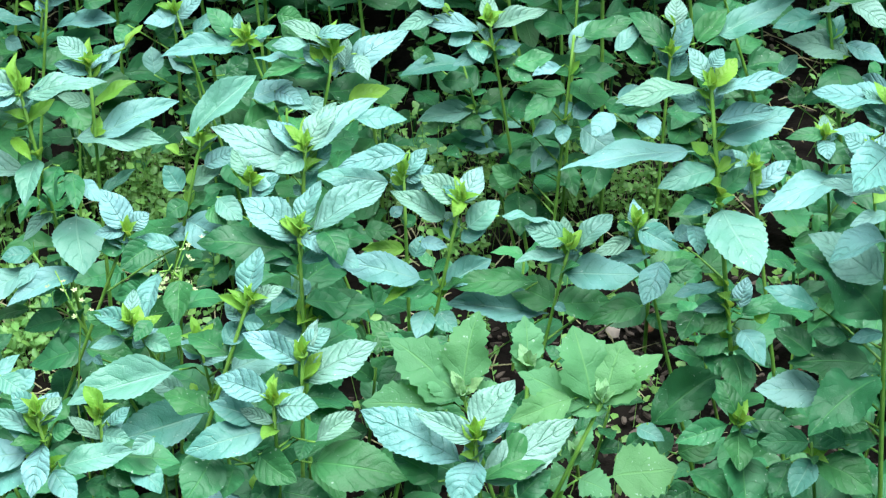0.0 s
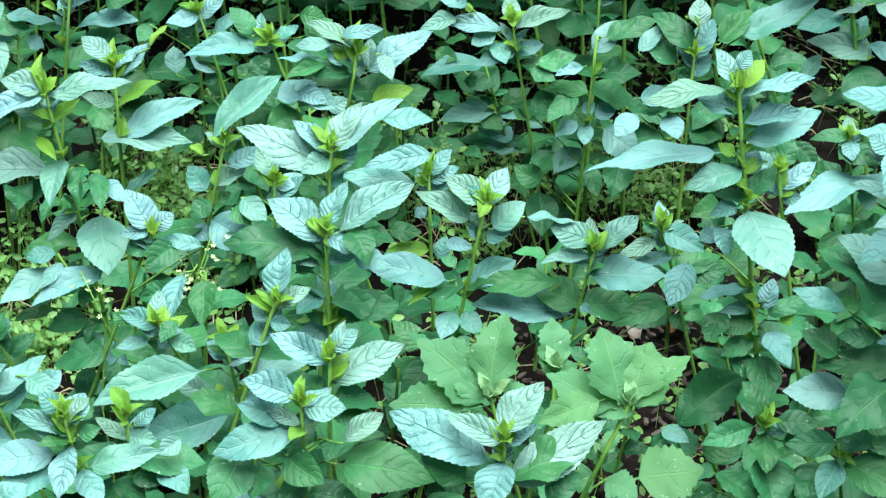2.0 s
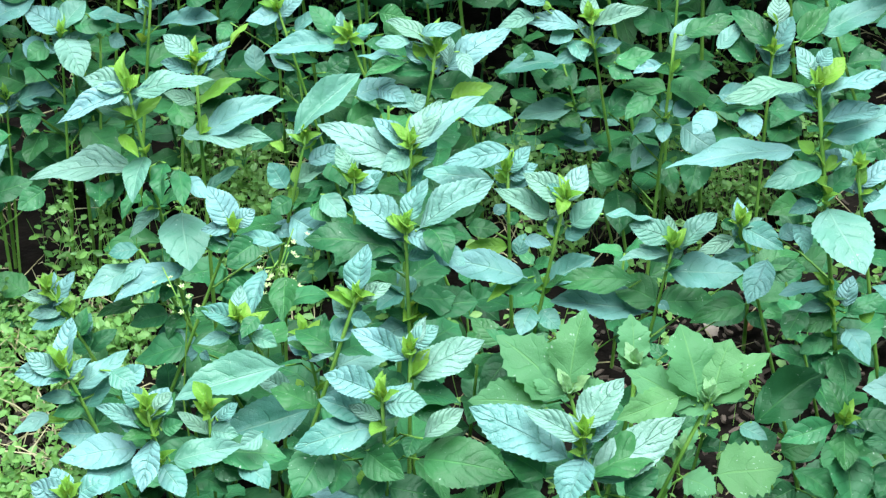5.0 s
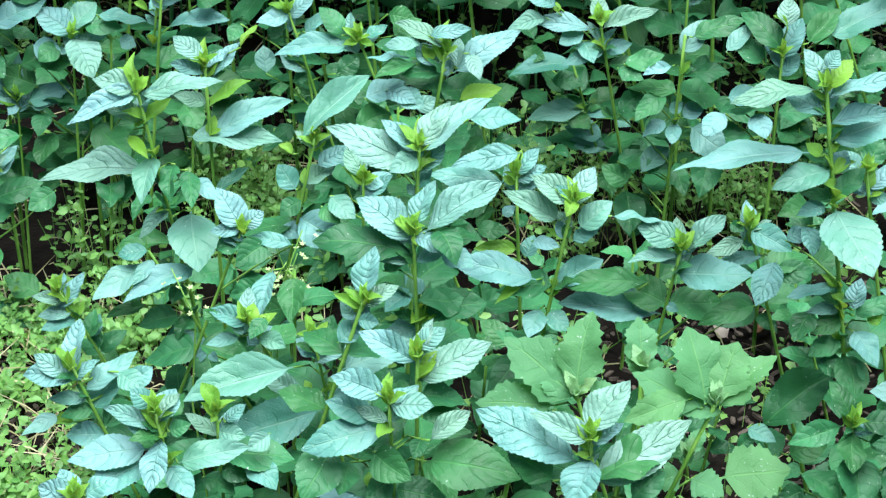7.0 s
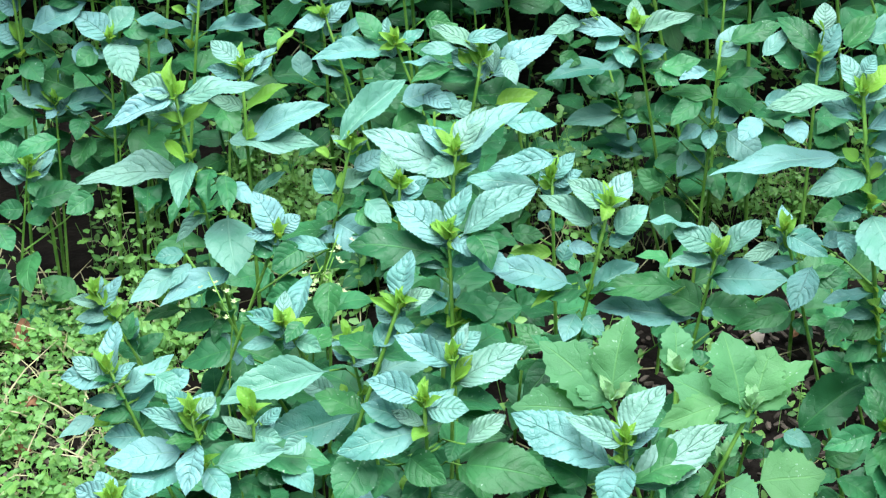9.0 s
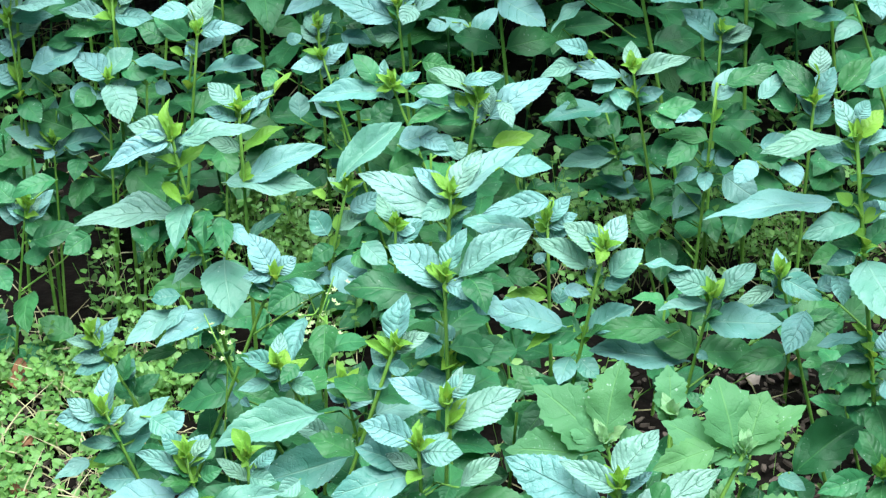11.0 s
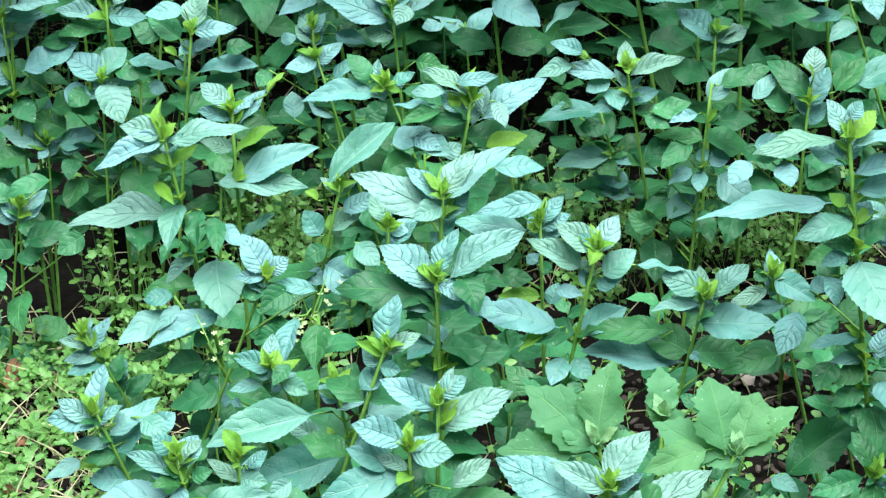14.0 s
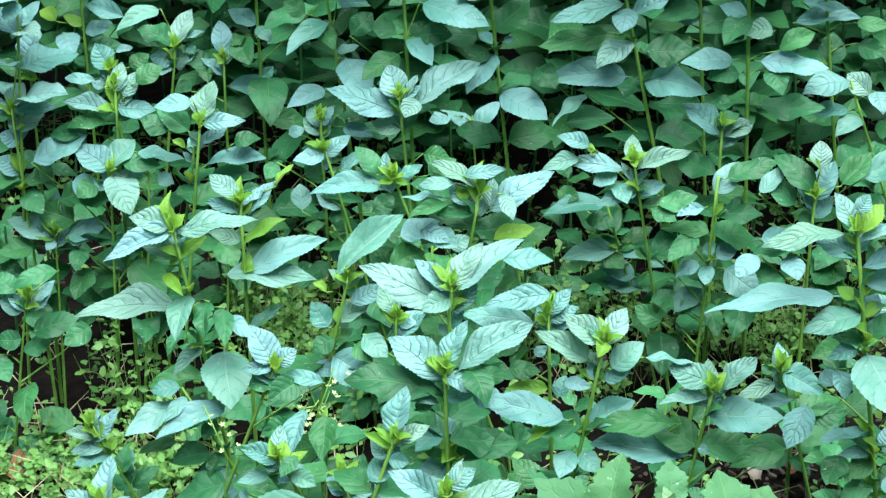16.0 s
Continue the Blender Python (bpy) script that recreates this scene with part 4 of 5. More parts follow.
leaf(p, BLADES, 0.90, 179, 1, 0.059, 0.47, 25, off=(-0.007, 0.002))
leaf(p, PALES, 0.87, -167, -6, 0.037, 0.48, 19, off=(-0.008, 0.003))
leaf(p, BLADES, 0.88, -143, -16, 0.073, 0.51, 31)
leaf(p, PALES, 0.73, 178, 2, 0.049, 0.57, 23, off=(-0.043, 0.039))
leaf(p, PALES, 0.91, 165, 15, 0.040, 0.42, 26, off=(-0.048, 0.045))
leaf(p, BLADES, 0.94, 174, 6, 0.027, 0.52, 19, off=(-0.025, 0.009))
leaf(p, BLADES, 0.79, 154, 24, 0.031, 0.66, 21, off=(-0.054, 0.050))
leaf(p, BLADES, 0.69, 160, 19, 0.026, 0.74, 0, off=(-0.025, 0.008))
leaf(p, BLADES, 0.75, -19, -9, 0.024, 0.74, -12, off=(-0.033, 0.011))
p = mint(0.296, 1.252, -0.035, 0.256, bud=0)
leaf(p, BLADES, 1.00, 180, 0, 0.038, 0.51, 16)
leaf(p, BLADES, 0.98, 34, 29, 0.026, 0.74, -26)
leaf(p, PALES, 0.95, -121, -23, 0.036, 0.57, 19)
leaf(p, BLADES, 0.94, -30, -14, 0.048, 0.68, -26)
leaf(p, BLADES, 0.91, -121, -23, 0.030, 0.74, 23, off=(-0.016, 0.005))
# Leaf kinds a step darker on this shoot, standing in for shade over it.
p = mint(-0.526, 1.851, 0.011, 0.214)
leaf(p, PALES, 0.98, 91, 45, 0.045, 0.49, -24)
leaf(p, BLADES, 0.98, 165, 14, 0.042, 0.74, 0, off=(0.022, 0.013))
leaf(p, BLADES, 0.98, 12, 12, 0.043, 0.63, -21, off=(0.007, 0.035))
leaf(p, PALES, 0.92, 18, 17, 0.043, 0.65, -28, off=(0.011, 0.004))
leaf(p, PALES, 0.98, 169, 11, 0.051, 0.50, 22)
leaf(p, PALES, 0.95, -122, -23, 0.015, 0.74, 0)
leaf(p, BLADES, 0.88, -167, -6, 0.038, 0.66, 30, off=(-0.020, 0.007))
leaf(p, YOUNGS, 0.98, 142, 32, 0.011, 0.74, 0)
leaf(p, YOUNGS, 1.00, 112, 43, 0.011, 0.74, 0)
p = mint(-0.470, 1.846, 0.017, 0.283)
leaf(p, UPPERS, 0.99, 153, 24, 0.046, 0.63, 21)
leaf(p, YOUNGS, 0.99, 86, 45, 0.025, 0.42, -22)
leaf(p, UPPERS, 0.98, -59, -23, 0.054, 0.64, -32)
leaf(p, PALES, 1.00, 44, 35, 0.037, 0.74, -22)
leaf(p, PALES, 0.75, 21, 20, 0.060, 0.49, -27, off=(-0.072, 0.076))
leaf(p, PALES, 0.94, 50, 38, 0.039, 0.60, -23, off=(0.018, 0.006))
p = mint(-0.565, 1.860, 0.026, 0.310, tall=.18)
leaf(p, UPPERS, 0.98, 166, 14, 0.024, 0.74, 0)
leaf(p, UPPERS, 0.98, 107, 44, 0.029, 0.66, 13)
leaf(p, UPPERS, 0.87, 155, 23, 0.031, 0.74, 12)
leaf(p, BLADES, 0.81, -46, -19, 0.036, 0.65, -17)
leaf(p, BLADES, 0.82, 47, 36, 0.027, 0.74, -0, off=(0.011, 0.004))
# Darker leaf kinds here too, in place of shade.
p = mint(-0.558, 1.760, 0.034, 0.195)
leaf(p, YOUNGS, 0.92, 106, 44, 0.020, 0.56, 12)
leaf(p, PALES, 0.92, 37, 31, 0.038, 0.43, -21)
leaf(p, PALES, 0.92, 169, 11, 0.027, 0.74, 0)
leaf(p, BLADES, 0.98, 146, 29, 0.029, 0.74, 14, off=(-0.009, 0.003))
leaf(p, BLADES, 0.98, -155, -12, 0.046, 0.44, 24, off=(0.034, 0.029))
leaf(p, BLADES, 0.77, 14, 13, 0.048, 0.57, -24, off=(0.008, 0.003))
leaf(p, BLADES, 0.50, -140, -18, 0.032, 0.74, 0, off=(0.076, 0.065))
leaf(p, BLADES, 0.68, 17, 16, 0.031, 0.68, -28)
leaf(p, BLADES, 0.75, -175, -3, 0.027, 0.74, 0)
leaf(p, BLADES, 0.61, -53, -21, 0.037, 0.67, -23, off=(-0.026, 0.010))
leaf(p, BLADES, 0.48, -85, -26, 0.046, 0.65, 23, off=(0.012, 0.004))
leaf(p, BLADES, 0.06, 161, 18, 0.040, 0.72, 30, off=(0.062, 0.033))
leaf(p, BLADES, 0.10, 34, 29, 0.035, 0.59, -22, off=(-0.021, 0.008))
leaf(p, BLADES, 0.20, 67, 43, 0.028, 0.74, -0, off=(-0.022, 0.008))
p = mint(-0.539, 1.889, 0.008, 0.372)
leaf(p, UPPERS, 1.00, 83, 45, 0.039, 0.74, -26)
leaf(p, UPPERS, 0.98, 15, 15, 0.046, 0.45, -31)
leaf(p, BLADES, 0.97, 161, 18, 0.031, 0.55, 25, off=(-0.006, 0.002))
leaf(p, YOUNGS, 0.98, 97, 45, 0.014, 0.74, -0)
leaf(p, YOUNGS, 0.95, 174, 6, 0.030, 0.40, 26, off=(0.008, 0.003))
p = mint(-0.513, 2.035, 0.002, 0.360, tall=.18)
leaf(p, PALES, 0.78, 44, 35, 0.035, 0.59, -27, off=(-0.067, 0.068))
leaf(p, YOUNGS, 0.96, 155, 23, 0.022, 0.74, 22, off=(-0.027, 0.009))
leaf(p, YOUNGS, 0.97, 158, 21, 0.025, 0.51, 21)
leaf(p, PALES, 0.95, 17, 17, 0.031, 0.62, -23)
leaf(p, PALES, 0.88, 167, 13, 0.044, 0.48, 17, off=(0.044, 0.043))
leaf(p, PALES, 0.93, -59, -23, 0.034, 0.74, -21, off=(-0.022, 0.008))
p = mint(-0.535, 1.855, -0.009, 0.343)
leaf(p, UPPERS, 1.00, 61, 41, 0.027, 0.74, -0)
leaf(p, UPPERS, 0.99, 3, 3, 0.044, 0.41, -27)
leaf(p, YOUNGS, 0.96, 120, 41, 0.011, 0.74, 0)
leaf(p, UPPERS, 0.93, 24, 22, 0.032, 0.58, -19)
leaf(p, PALES, 0.98, -104, -25, 0.028, 0.67, 16, off=(0.018, 0.114))
p = mint(-0.453, 1.970, -0.020, 0.333)
leaf(p, UPPERS, 0.99, 131, 37, 0.034, 0.74, 0)
leaf(p, BLADES, 0.98, 28, 25, 0.024, 0.74, -0, off=(0.019, 0.007))
leaf(p, UPPERS, 0.98, 12, 12, 0.019, 0.49, -24, off=(0.006, 0.023))
leaf(p, YOUNGS, 1.00, 73, 44, 0.012, 0.63, -17)
leaf(p, PALES, 0.94, 176, 4, 0.033, 0.40, 19, off=(-0.016, 0.005))
p = mint(-0.453, 1.876, 0.005, 0.359)
leaf(p, UPPERS, 0.92, 173, 7, 0.054, 0.37, 27)
leaf(p, UPPERS, 0.93, -3, -2, 0.039, 0.56, -26)
leaf(p, UPPERS, 0.95, 57, 40, 0.030, 0.74, -22, off=(0.008, 0.003))
leaf(p, YOUNGS, 0.94, 122, 40, 0.027, 0.51, 30)
leaf(p, YOUNGS, 0.94, 82, 45, 0.020, 0.45, -22)
leaf(p, UPPERS, 0.98, 164, 16, 0.013, 0.74, 0, off=(-0.010, 0.003))
leaf(p, BLADES, 0.98, 25, 23, 0.031, 0.74, -19, off=(0.020, 0.007))
leaf(p, BLADES, 0.88, -170, -5, 0.038, 0.48, 24, off=(-0.010, 0.004))
leaf(p, BLADES, 0.83, -175, -3, 0.038, 0.53, 22, off=(-0.028, 0.010))
p = mint(-0.460, 2.004, 0.048, 0.344)
leaf(p, BLADES, 0.99, 161, 18, 0.044, 0.58, 32)
leaf(p, UPPERS, 0.99, 64, 42, 0.044, 0.62, -26)
leaf(p, UPPERS, 1.00, 19, 18, 0.032, 0.35, -39)
leaf(p, YOUNGS, 0.99, 95, 45, 0.012, 0.74, -0)
leaf(p, PALES, 0.95, 174, 5, 0.026, 0.74, 0)
leaf(p, PALES, 0.93, -163, -8, 0.023, 0.69, 30)
leaf(p, PALES, 0.98, -147, -15, 0.051, 0.42, 25, off=(-0.011, 0.045))
leaf(p, PALES, 0.95, 137, 34, 0.015, 0.74, 0, off=(0.021, 0.007))
p = mint(-0.370, 2.000, 0.006, 0.333)
leaf(p, UPPERS, 1.00, 104, 44, 0.039, 0.55, 15)
leaf(p, YOUNGS, 0.99, -136, -19, 0.009, 0.74, 0)
leaf(p, UPPERS, 0.99, 29, 26, 0.019, 0.59, -28)
leaf(p, BLADES, 0.93, 137, 34, 0.031, 0.70, 23, off=(-0.016, 0.005))
leaf(p, BLADES, 0.85, 145, 30, 0.017, 0.74, 0, off=(-0.034, 0.012))
p = mint(-0.404, 1.825, 0.045, 0.344)
leaf(p, UPPERS, 1.00, 70, 43, 0.042, 0.72, -28)
leaf(p, UPPERS, 0.99, 4, 4, 0.043, 0.39, -18)
leaf(p, YOUNGS, 0.99, 95, 45, 0.016, 0.74, -10)
leaf(p, PALES, 0.98, -170, -5, 0.037, 0.53, 24, off=(-0.004, 0.027))
leaf(p, BLADES, 0.96, 155, 23, 0.040, 0.59, 17, off=(-0.008, 0.003))
leaf(p, BLADES, 0.94, 161, 18, 0.031, 0.74, 19, off=(-0.027, 0.010))
p = mint(-0.327, 2.016, -0.003, 0.360, tall=.18)
leaf(p, PALES, 1.00, 159, 19, 0.035, 0.58, 22)
leaf(p, PALES, 1.00, -53, -21, 0.027, 0.59, -18)
leaf(p, BLADES, 0.96, -136, -19, 0.021, 0.63, 19, off=(-0.012, 0.004))
leaf(p, BLADES, 0.89, -151, -13, 0.060, 0.46, 30, off=(0.061, 0.062))
leaf(p, PALES, 0.72, -6, -3, 0.053, 0.44, -19, off=(-0.036, 0.036))
leaf(p, BLADES, 0.84, -81, -26, 0.065, 0.62, -12, off=(0.007, 0.003))
leaf(p, BLADES, 0.76, -172, -4, 0.043, 0.60, 29)
leaf(p, BLADES, 0.94, -66, -24, 0.037, 0.74, -0, off=(-0.019, 0.007))
leaf(p, PALES, 0.84, 39, 32, 0.018, 0.74, -0)
p = mint(-0.205, 1.929, -0.041, 0.401, tall=.18)
leaf(p, PALES, 1.00, -135, -19, 0.058, 0.43, 29)
leaf(p, BLADES, 0.97, -56, -22, 0.031, 0.66, -24, off=(-0.012, 0.004))
leaf(p, PALES, 0.90, -59, -23, 0.054, 0.69, -30, off=(0.008, 0.003))
leaf(p, PALES, 0.92, 13, 12, 0.024, 0.45, -22)
leaf(p, PALES, 0.98, 0, 0, 0.030, 0.57, -26, off=(0.006, 0.027))
leaf(p, PALES, 0.81, -149, -14, 0.044, 0.49, 19, off=(-0.015, 0.005))
leaf(p, BLADES, 0.98, 160, 19, 0.025, 0.74, 0, off=(-0.024, 0.016))
p = mint(-0.161, 1.900, -0.011, 0.404, tall=.18)
leaf(p, PALES, 0.98, -48, -20, 0.042, 0.56, -29)
leaf(p, BLADES, 0.98, 50, 37, 0.019, 0.74, -0, off=(0.006, 0.002))
leaf(p, BLADES, 0.98, 166, 13, 0.028, 0.71, 21, off=(-0.008, 0.005))
leaf(p, BLADES, 0.94, -139, -18, 0.048, 0.59, 22, off=(-0.006, 0.002))
leaf(p, PALES, 0.98, -22, -10, 0.072, 0.48, -26, off=(0.014, 0.037))
leaf(p, BLADES, 0.98, 0, 0, 0.032, 0.74, -0, off=(0.012, 0.004))
leaf(p, BLADES, 0.86, 38, 32, 0.031, 0.74, -0, off=(-0.054, 0.052))
p = mint(-0.155, 1.853, -0.021, 0.361)
leaf(p, UPPERS, 0.98, 116, 42, 0.037, 0.74, 0)
leaf(p, YOUNGS, 0.97, 77, 44, 0.016, 0.70, -21)
leaf(p, UPPERS, 0.98, 61, 41, 0.023, 0.38, -21, off=(0.008, 0.004))
leaf(p, UPPERS, 0.94, 28, 25, 0.079, 0.42, -29, off=(0.010, 0.004))
leaf(p, UPPERS, 0.94, 166, 13, 0.075, 0.39, 19)
leaf(p, UPPERS, 0.97, -115, -24, 0.026, 0.74, 0, off=(0.016, 0.006))
leaf(p, UPPERS, 0.89, 168, 12, 0.030, 0.71, 19)
p = mint(-0.253, 1.894, -0.003, 0.319)
leaf(p, YOUNGS, 0.93, 74, 44, 0.014, 0.74, -0)
leaf(p, UPPERS, 0.93, 145, 30, 0.026, 0.74, 22)
leaf(p, UPPERS, 0.96, 51, 38, 0.025, 0.60, -30)
leaf(p, BLADES, 0.98, -12, -6, 0.029, 0.43, -30, off=(0.018, 0.006))
leaf(p, PALES, 0.94, -19, -9, 0.033, 0.58, -24, off=(0.021, 0.007))
leaf(p, PALES, 0.90, 14, 14, 0.017, 0.74, -0, off=(-0.032, 0.011))
p = mint(-0.057, 1.923, -0.033, 0.396, tall=.18)
leaf(p, PALES, 0.94, -119, -23, 0.058, 0.52, 30)
leaf(p, BLADES, 0.94, -136, -19, 0.029, 0.74, 13, off=(-0.008, 0.003))
leaf(p, PALES, 0.84, -35, -16, 0.059, 0.60, -25)
leaf(p, BLADES, 0.99, 36, 31, 0.048, 0.73, -26)
leaf(p, BLADES, 0.97, 178, 2, 0.050, 0.49, 17, off=(-0.008, 0.003))
leaf(p, PALES, 0.98, -43, -18, 0.021, 0.64, -29, off=(-0.016, 0.005))
leaf(p, PALES, 0.96, 19, 18, 0.011, 0.74, -0, off=(0.008, 0.003))
p = mint(-0.109, 2.071, -0.011, 0.236, bud=0)
leaf(p, PALES, 0.94, 36, 30, 0.041, 0.54, -25)
leaf(p, PALES, 0.93, 150, 26, 0.034, 0.54, 31)
leaf(p, PALES, 0.97, -166, -7, 0.027, 0.70, 25, off=(-0.019, 0.007))
p = mint(0.117, 1.919, -0.082, 0.425, tall=.18)
leaf(p, UPPERS, 1.00, -164, -8, 0.075, 0.35, 25)
leaf(p, UPPERS, 0.99, -102, -25, 0.033, 0.74, 11)
leaf(p, UPPERS, 0.97, 17, 16, 0.040, 0.50, -30)
leaf(p, UPPERS, 0.91, -138, -18, 0.050, 0.55, 26)
leaf(p, PALES, 0.81, -177, -1, 0.082, 0.38, 17, off=(-0.011, 0.004))
leaf(p, PALES, 0.81, -13, -6, 0.065, 0.57, -30)
leaf(p, BLADES, 0.91, -167, -6, 0.070, 0.37, 16, off=(-0.022, 0.007))
leaf(p, BLADES, 0.88, 0, 0, 0.045, 0.74, -17, off=(0.008, 0.003))
leaf(p, BLADES, 0.61, -52, -21, 0.034, 0.74, -14, off=(-0.117, 0.098))
leaf(p, PALES, 0.65, -131, -20, 0.053, 0.35, 49, off=(-0.065, 0.054))
leaf(p, BLADES, 0.51, 4, 4, 0.050, 0.54, -24, off=(-0.098, 0.082))
p = mint(0.118, 1.900, 0.010, 0.310)
leaf(p, UPPERS, 0.96, 149, 28, 0.050, 0.57, 27)
leaf(p, UPPERS, 0.96, 17, 17, 0.033, 0.67, -19)
leaf(p, YOUNGS, 0.95, 94, 45, 0.017, 0.74, 0)
leaf(p, BLADES, 0.98, 22, 20, 0.026, 0.66, -17, off=(-0.006, 0.004))
p = mint(0.132, 2.029, -0.021, 0.360, tall=.18)
leaf(p, BLADES, 0.98, -163, -8, 0.050, 0.45, 19, off=(0.000, 0.023))
leaf(p, PALES, 0.98, 12, 12, 0.032, 0.56, -18, off=(-0.023, 0.008))
leaf(p, BLADES, 0.94, -58, -23, 0.033, 0.73, -21, off=(-0.029, 0.010))
p = mint(0.162, 1.907, -0.014, 0.418, tall=.18)
leaf(p, PALES, 0.88, -176, -2, 0.052, 0.50, 28, off=(-0.012, 0.004))
leaf(p, UPPERS, 0.94, -176, -2, 0.033, 0.70, 27, off=(0.024, 0.009))
leaf(p, PALES, 0.88, -7, -3, 0.067, 0.40, -28, off=(0.009, 0.003))
leaf(p, PALES, 1.00, 165, 14, 0.029, 0.66, 27)
leaf(p, BLADES, 1.00, -127, -21, 0.043, 0.62, 29)
leaf(p, BLADES, 0.85, -75, -25, 0.034, 0.74, -0, off=(0.023, 0.008))
leaf(p, BLADES, 0.77, -3, -1, 0.065, 0.43, -25, off=(0.009, 0.003))
leaf(p, BLADES, 0.89, 20, 19, 0.040, 0.54, -16, off=(0.027, 0.009))
leaf(p, BLADES, 0.85, -169, -6, 0.033, 0.73, 24, off=(-0.007, 0.003))
p = mint(0.275, 1.997, -0.044, 0.380, tall=.18)
leaf(p, UPPERS, 0.98, -13, -6, 0.048, 0.35, -38, off=(-0.027, 0.024))
leaf(p, PALES, 0.95, 3, 3, 0.067, 0.35, -36, off=(-0.035, 0.012))
leaf(p, BLADES, 0.86, 81, 45, 0.037, 0.74, -0)
leaf(p, BLADES, 0.96, -9, -4, 0.033, 0.54, -20, off=(0.026, 0.009))
leaf(p, BLADES, 0.90, -26, -12, 0.030, 0.74, -0, off=(0.027, 0.010))
p = mint(0.366, 1.935, -0.116, 0.340, bud=0)
leaf(p, UPPERS, 1.00, -162, -9, 0.049, 0.65, 31)
leaf(p, UPPERS, 0.94, 146, 29, 0.032, 0.74, 0, off=(0.014, 0.006))
leaf(p, PALES, 0.90, -175, -2, 0.040, 0.47, 28, off=(-0.011, 0.004))
leaf(p, UPPERS, 0.95, -76, -25, 0.030, 0.74, -18, off=(0.017, 0.007))
leaf(p, PALES, 0.89, -141, -17, 0.036, 0.60, 28)
p = mint(0.091, 1.824, -0.049, 0.310)
leaf(p, YOUNGS, 0.97, 100, 45, 0.024, 0.61, 21)
leaf(p, YOUNGS, 1.00, -74, -25, 0.011, 0.74, -0)
leaf(p, UPPERS, 0.95, 176, 4, 0.056, 0.38, 28, off=(-0.009, 0.003))
leaf(p, UPPERS, 0.96, 15, 14, 0.056, 0.36, -27)
leaf(p, UPPERS, 0.84, -159, -10, 0.039, 0.46, 27, off=(-0.057, 0.049))
leaf(p, PALES, 0.89, -158, -10, 0.043, 0.38, 24)
leaf(p, PALES, 0.89, 10, 10, 0.026, 0.65, -18)
leaf(p, PALES, 0.93, -153, -12, 0.027, 0.74, 31, off=(-0.017, 0.006))
leaf(p, UPPERS, 0.91, 166, 14, 0.033, 0.51, 20, off=(-0.044, 0.039))
leaf(p, YOUNGS, 0.89, 98, 45, 0.010, 0.74, 0, off=(-0.044, 0.039))
leaf(p, PALES, 0.90, -67, -24, 0.028, 0.72, -18, off=(-0.020, 0.007))
p = mint(0.079, 1.882, -0.060, 0.233, bud=0)
leaf(p, PALES, 1.00, -167, -6, 0.063, 0.37, 32)
leaf(p, PALES, 0.78, -169, -6, 0.058, 0.41, 22)
leaf(p, PALES, 0.77, -19, -9, 0.021, 0.67, -29)
leaf(p, PALES, 0.70, -25, -12, 0.020, 0.64, -16, off=(0.022, 0.008))
leaf(p, PALES, 0.63, 169, 11, 0.039, 0.59, 23, off=(0.008, 0.003))
leaf(p, PALES, 0.57, 173, 7, 0.042, 0.49, 20, off=(0.011, 0.004))
leaf(p, BLADES, 0.74, -40, -17, 0.030, 0.72, -27, off=(-0.020, 0.006))
leaf(p, BLADES, 0.88, -10, -5, 0.033, 0.67, -27, off=(-0.028, 0.009))
leaf(p, BLADES, 0.85, -23, -11, 0.024, 0.74, -0, off=(-0.057, 0.048))
p = mint(0.098, 1.786, 0.020, 0.311, bud=0)
leaf(p, BLADES, 0.98, 14, 14, 0.053, 0.42, -27, off=(0.007, 0.004))
leaf(p, BLADES, 0.87, 2, 2, 0.045, 0.47, -32)
leaf(p, PALES, 0.94, 46, 36, 0.039, 0.59, -17)
leaf(p, PALES, 0.72, 30, 27, 0.027, 0.69, -25, off=(0.007, 0.002))
leaf(p, PALES, 0.68, -37, -17, 0.043, 0.74, -0, off=(0.015, 0.005))
leaf(p, PALES, 0.89, -161, -9, 0.029, 0.45, 26, off=(-0.008, 0.003))
leaf(p, BLADES, 0.80, -134, -19, 0.043, 0.49, 20, off=(-0.012, 0.004))
leaf(p, PALES, 0.71, -141, -17, 0.029, 0.54, 30, off=(-0.009, 0.003))
leaf(p, PALES, 0.71, -99, -26, 0.024, 0.66, 17)
leaf(p, PALES, 0.74, 29, 26, 0.016, 0.74, -0, off=(-0.006, 0.002))
leaf(p, BLADES, 0.71, -27, -13, 0.027, 0.60, -24, off=(-0.054, 0.057))
leaf(p, BLADES, 0.57, 30, 26, 0.031, 0.61, -18, off=(-0.050, 0.053))
leaf(p, BLADES, 0.74, 9, 9, 0.038, 0.57, -29, off=(-0.049, 0.052))
leaf(p, BLADES, 0.52, 24, 22, 0.031, 0.65, -17, off=(-0.021, 0.007))
leaf(p, BLADES, 0.39, 156, 22, 0.031, 0.74, 0, off=(-0.034, 0.036))
leaf(p, PALES, 0.51, 33, 29, 0.036, 0.66, -26, off=(-0.026, 0.009))
leaf(p, BLADES, 0.42, 16, 16, 0.026, 0.58, -30, off=(-0.046, 0.049))
p = mint(0.192, 1.733, 0.008, 0.323)
leaf(p, YOUNGS, 0.96, 113, 43, 0.019, 0.46, 29)
leaf(p, UPPERS, 0.97, 55, 39, 0.043, 0.57, -22)
leaf(p, UPPERS, 0.98, 88, 45, 0.027, 0.74, 0, off=(0.003, 0.029))
leaf(p, BLADES, 0.94, 149, 27, 0.040, 0.56, 20, off=(-0.016, 0.005))
leaf(p, BLADES, 0.88, 69, 43, 0.021, 0.74, -0, off=(-0.007, 0.002))
